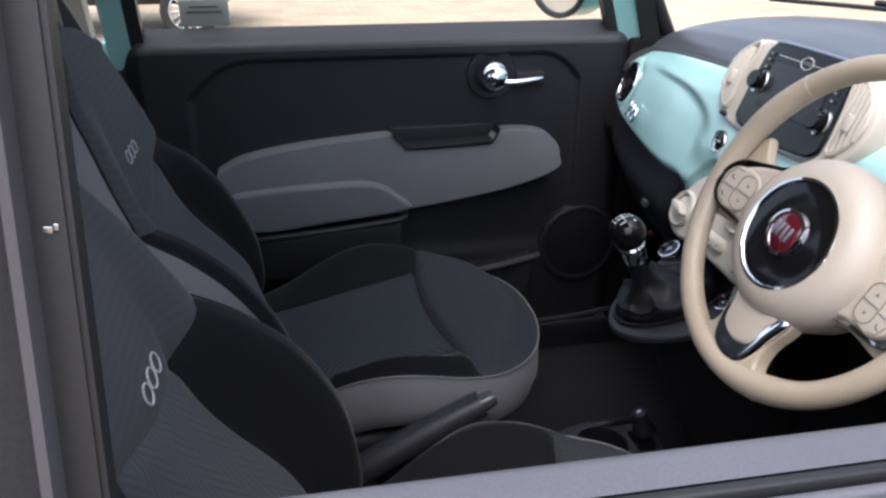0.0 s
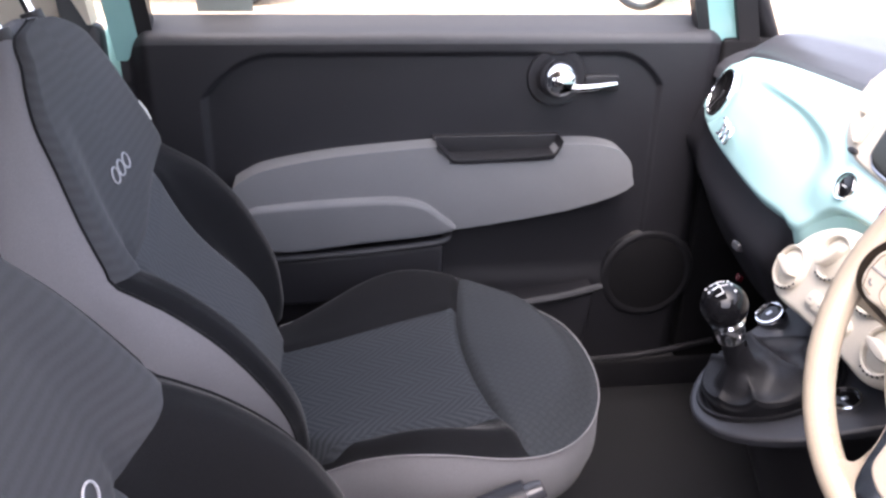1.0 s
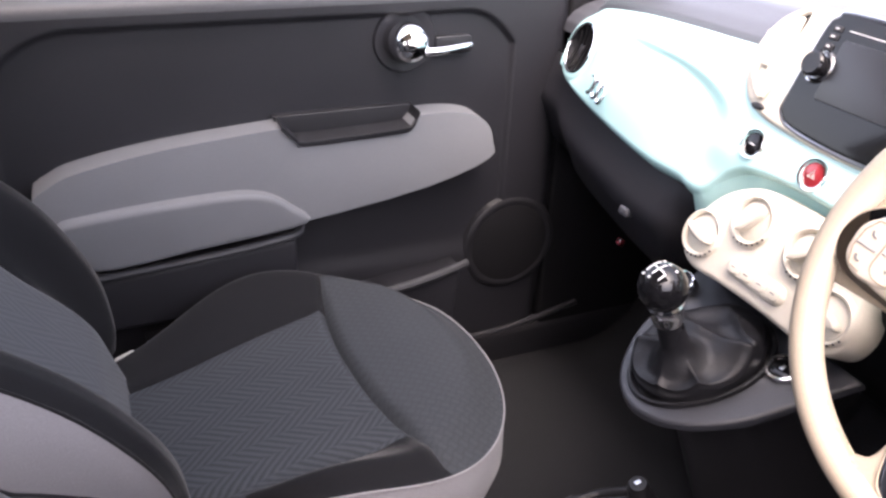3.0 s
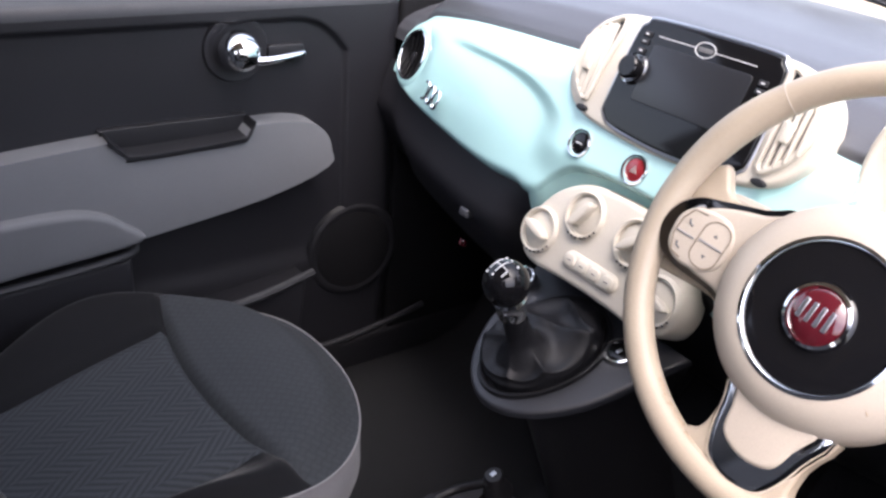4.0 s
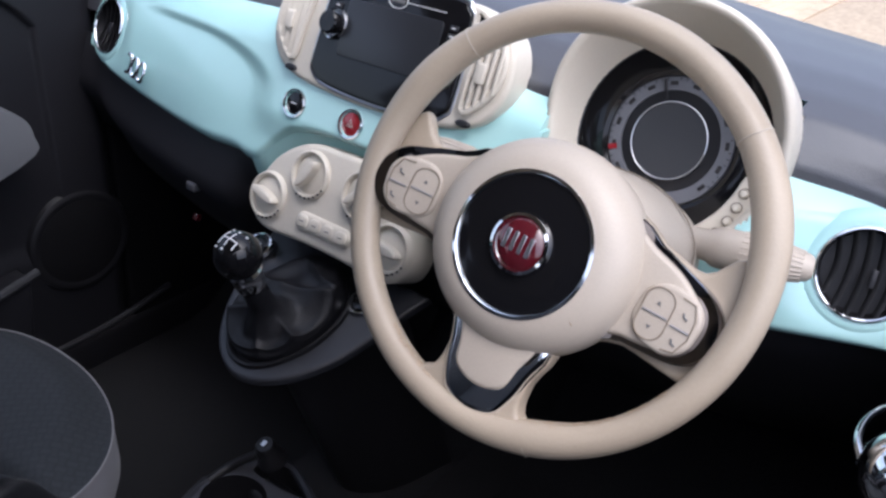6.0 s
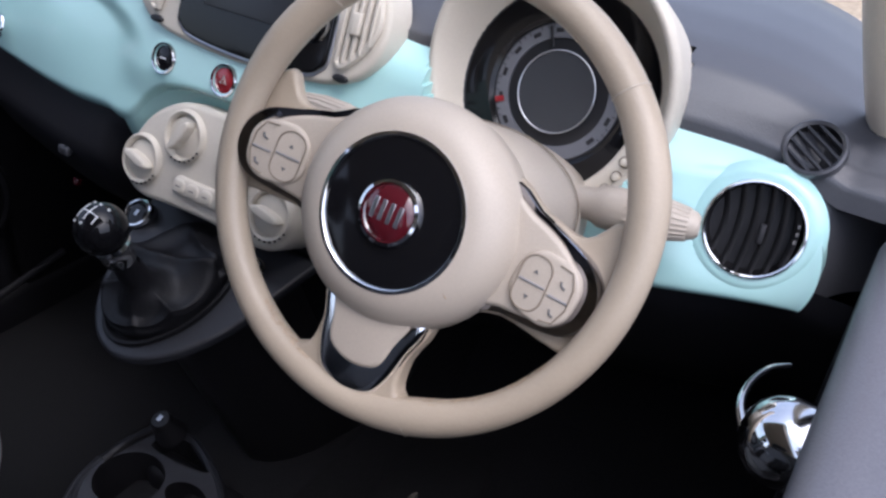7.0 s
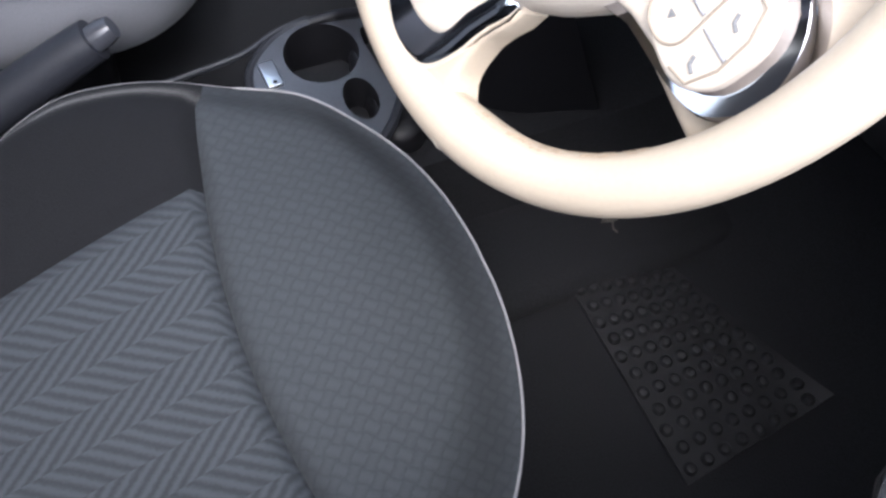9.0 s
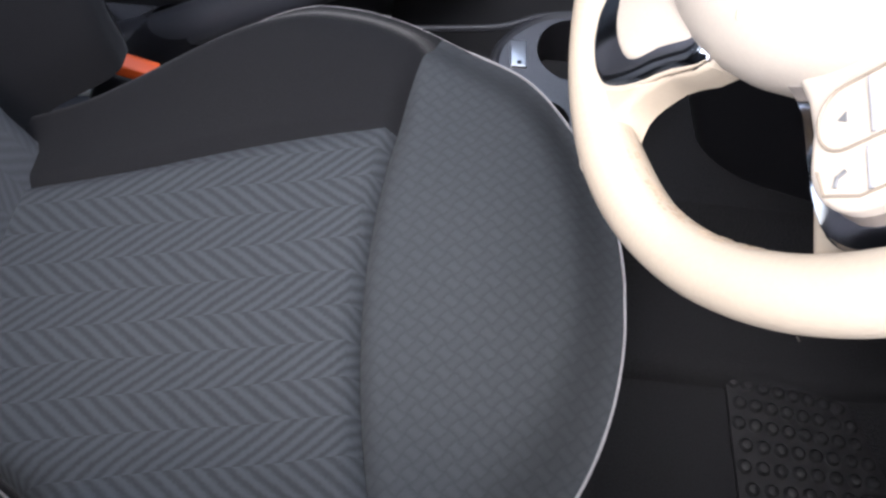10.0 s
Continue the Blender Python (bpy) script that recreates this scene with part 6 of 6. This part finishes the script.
# ---- windscreen, wiper, mirror ----
def front_glass():
    w = thing("window_1", pose(1.0, YC, 1.1), "clear raked windscreen ahead of the dashboard", "windscreen", kind="structure")
    def f(y, t):
        b = 1.0 - ((y - YC) / 0.60) ** 2
        return (1.05 - 0.16 * (1 - b) - 0.62 * t, y * (1 - 0.12 * t) + YC * 0.12 * t, 1.085 + 0.40 * t)
    g = part("pane", grid(f, steps(DN - 0.02, DY + 0.02, 24), steps(0, 1, 8)), GLASS, w, "clear glass", world=True, angle=80)
    g.visible_shadow = False
    b = thing("wiper", pose(1.02, 1.35, 1.15), "black windscreen wiper resting on the glass", "wiper")
    path = [Vector(f(y, 0.045 + 0.022 * i)) + Vector((0.015, 0, 0.012)) for i, y in enumerate((1.80, 1.60, 1.40, 1.20))]
    part("blade", tube(spline(path, 5, False), 0.004, 8), RUBBER, b, world=True)
    part("arm", tube(spline([path[1] + Vector((0.01, 0, 0.008)), path[2] + Vector((0.03, -0.02, 0.0)), Vector(f(1.12, 0.0)) + Vector((0.06, 0, 0.0))], 5, False), 0.005, 8), BLACK, b, world=True)
    bonnet = solo("bonnet", thick(grid(lambda y, t: (1.05 + 0.75 * t - 0.16 * ((y - YC) / 0.6) ** 2, y, 1.055 - 0.03 * t - 0.30 * t * t - 0.10 * ((y - YC) / 0.6) ** 2), steps(DN - 0.04, DY + 0.04, 20), steps(0, 1, 14)), (0, 0, -0.02)), BODY, "turquoise painted car bonnet", "bonnet", kind="structure")
    solo("bulkhead", bounds_box(1.22, 1.27, DN - 0.05, DY + 0.05, 0.30, 1.0), BLACK, "dark bulkhead ahead of the footwells", "bulkhead", kind="structure")
    m = thing("door_mirror", pose(0.62, DY + 0.17, 1.10), "chrome-backed door mirror outside the passenger window", "door mirror")
    M = facing((0.60, DY + 0.19, 1.117), (-0.96, -0.25, 0.05))
    part("mirror_shell", moved(prism(oval(0.098, 0.064, 40), 0.0, 0.07, 0.03, None, 5, False), M @ pose(0, 0, 0, 180, 0, 0)), BODY, m, "turquoise shell", world=True)
    part("mirror_rim", moved(tube([Vector((x, y, 0.004)) for x, y in oval(0.094, 0.061, 40)], 0.0065, 8, True), M), RUBBER, m, world=True)
    part("mirror_glass", moved(prism(oval(0.091, 0.058, 40), 0.0, 0.003), M), CHROME, m, "mirror glass", world=True)
    part("mirror_foot", tube([(0.700, DY + 0.080, 1.085), (0.675, DY + 0.13, 1.095), (0.640, DY + 0.18, 1.110)], 0.018, 12), BODY, m, world=True)


front_glass()


# ---- outside: parked car and paving ----
def parked_car():
    c = thing("parked_car", pose(-1.70, 8.34, 0) @ Matrix.Scale(0.85, 4), "dark parked car with bright multi-spoke alloy wheels", "car")
    prof = [(-1.75, 0.35), (-1.78, 0.62), (-1.60, 0.80), (-1.10, 0.92), (-0.62, 1.38), (0.45, 1.44), (1.15, 1.20), (1.62, 0.98), (1.72, 0.62), (1.62, 0.42), (1.50, 0.36)]
    pts = [(v.x, v.y) for v in spline([(*p, 0) for p in prof], 4, False)]
    part("body", prism(pts, -0.80, 0.80, 0.12, Matrix.Translation((0, 0.85, 0)) @ Matrix.Rotation(radians(90), 4, "X"), 4, True), BLACK, c, "dark bodywork")
    wheel = None
    for wx in (-1.12, 1.15):
        for wy, out in ((0.06, -1), (1.64, 1)):
            w = part("wheel", lathe([(0.19, -0.08), (0.27, -0.085), (0.295, -0.06), (0.298, 0.0), (0.295, 0.06), (0.27, 0.085), (0.19, 0.08)], 48, pose(wx, wy, 0.298, 90)), TYRE, c, "black tyre")
            part("rim", lathe([(0.195, 0.075), (0.20, 0.085), (0.19, 0.088), (0.182, 0.06), (0.18, 0.0)], 48, pose(wx, wy, 0.298, 90 if out < 0 else -90)), ALLOY, w, "bright alloy rim")
            for k in range(16):
                a = 2 * math.pi * k / 16
                sp = pose(wx, wy + out * 0.078, 0.298, 90) @ Matrix.Rotation(a, 4, "Z") @ Matrix.Translation((0.115, 0, 0))
                part("spoke", box(0.15, 0.020, 0.016, 0.004, sp, 1), ALLOY, w)
            part("hub_cap", lathe([(0, 0.012), (0.04, 0.010), (0.05, 0.0)], 24, pose(wx, wy + out * 0.08, 0.298, 90 if out < 0 else -90)), ALLOY, w)


parked_car()


def paving():
    p = solo("pavement", grid(lambda u, v: (u, v, -0.008), steps(-4, 8, 4), steps(2.3, 14, 4)), SAND, "buff block paving with sandy joints", "pavement", kind="structure")
    bm = bmesh.new()
    bmesh.ops.create_cube(bm, size=1)
    bmesh.ops.scale(bm, vec=(0.196, 0.096, 0.05), verts=bm.verts)
    top = [e for e in bm.edges if all(v.co.z > 0 for v in e.verts)]
    bmesh.ops.bevel(bm, geom=top, offset=0.006, segments=1, affect="EDGES")
    me = finish(from_bm(bm), BRICK, "brick", False)
    rng = random.Random(9)
    near, rest = [], []
    for j in range(110):
        for i in range(62):
            x = -4.0 + 0.2 * i + 0.1 * (j % 2)
            y = 2.35 + 0.1 * j
            (near if -1.0 < x < 1.6 and 6.4 < y < 8.9 else rest).append((x, y, rng.uniform(-0.028, -0.024)))
    for k, (x, y, z) in enumerate(near[:300]):
        ob = new("brick", me)
        ob.parent = p
        ob.matrix_basis = pose(x, y, z, rng.uniform(-0.5, 0.5), rng.uniform(-0.5, 0.5), rng.uniform(-0.6, 0.6))
    geos = []
    base = ([v.co.copy() for v in me.vertices], [tuple(f.vertices) for f in me.polygons])
    verts, faces = [], []
    for x, y, z in near[300:] + rest:
        n = len(verts)
        verts += [(v.x + x, v.y + y, v.z + z) for v in base[0]]
        faces += [tuple(i + n for i in f) for f in base[1]]
    tagged(part("bricks", (verts, faces), BRICK, p, smooth=False), kind="stuff")


paving()
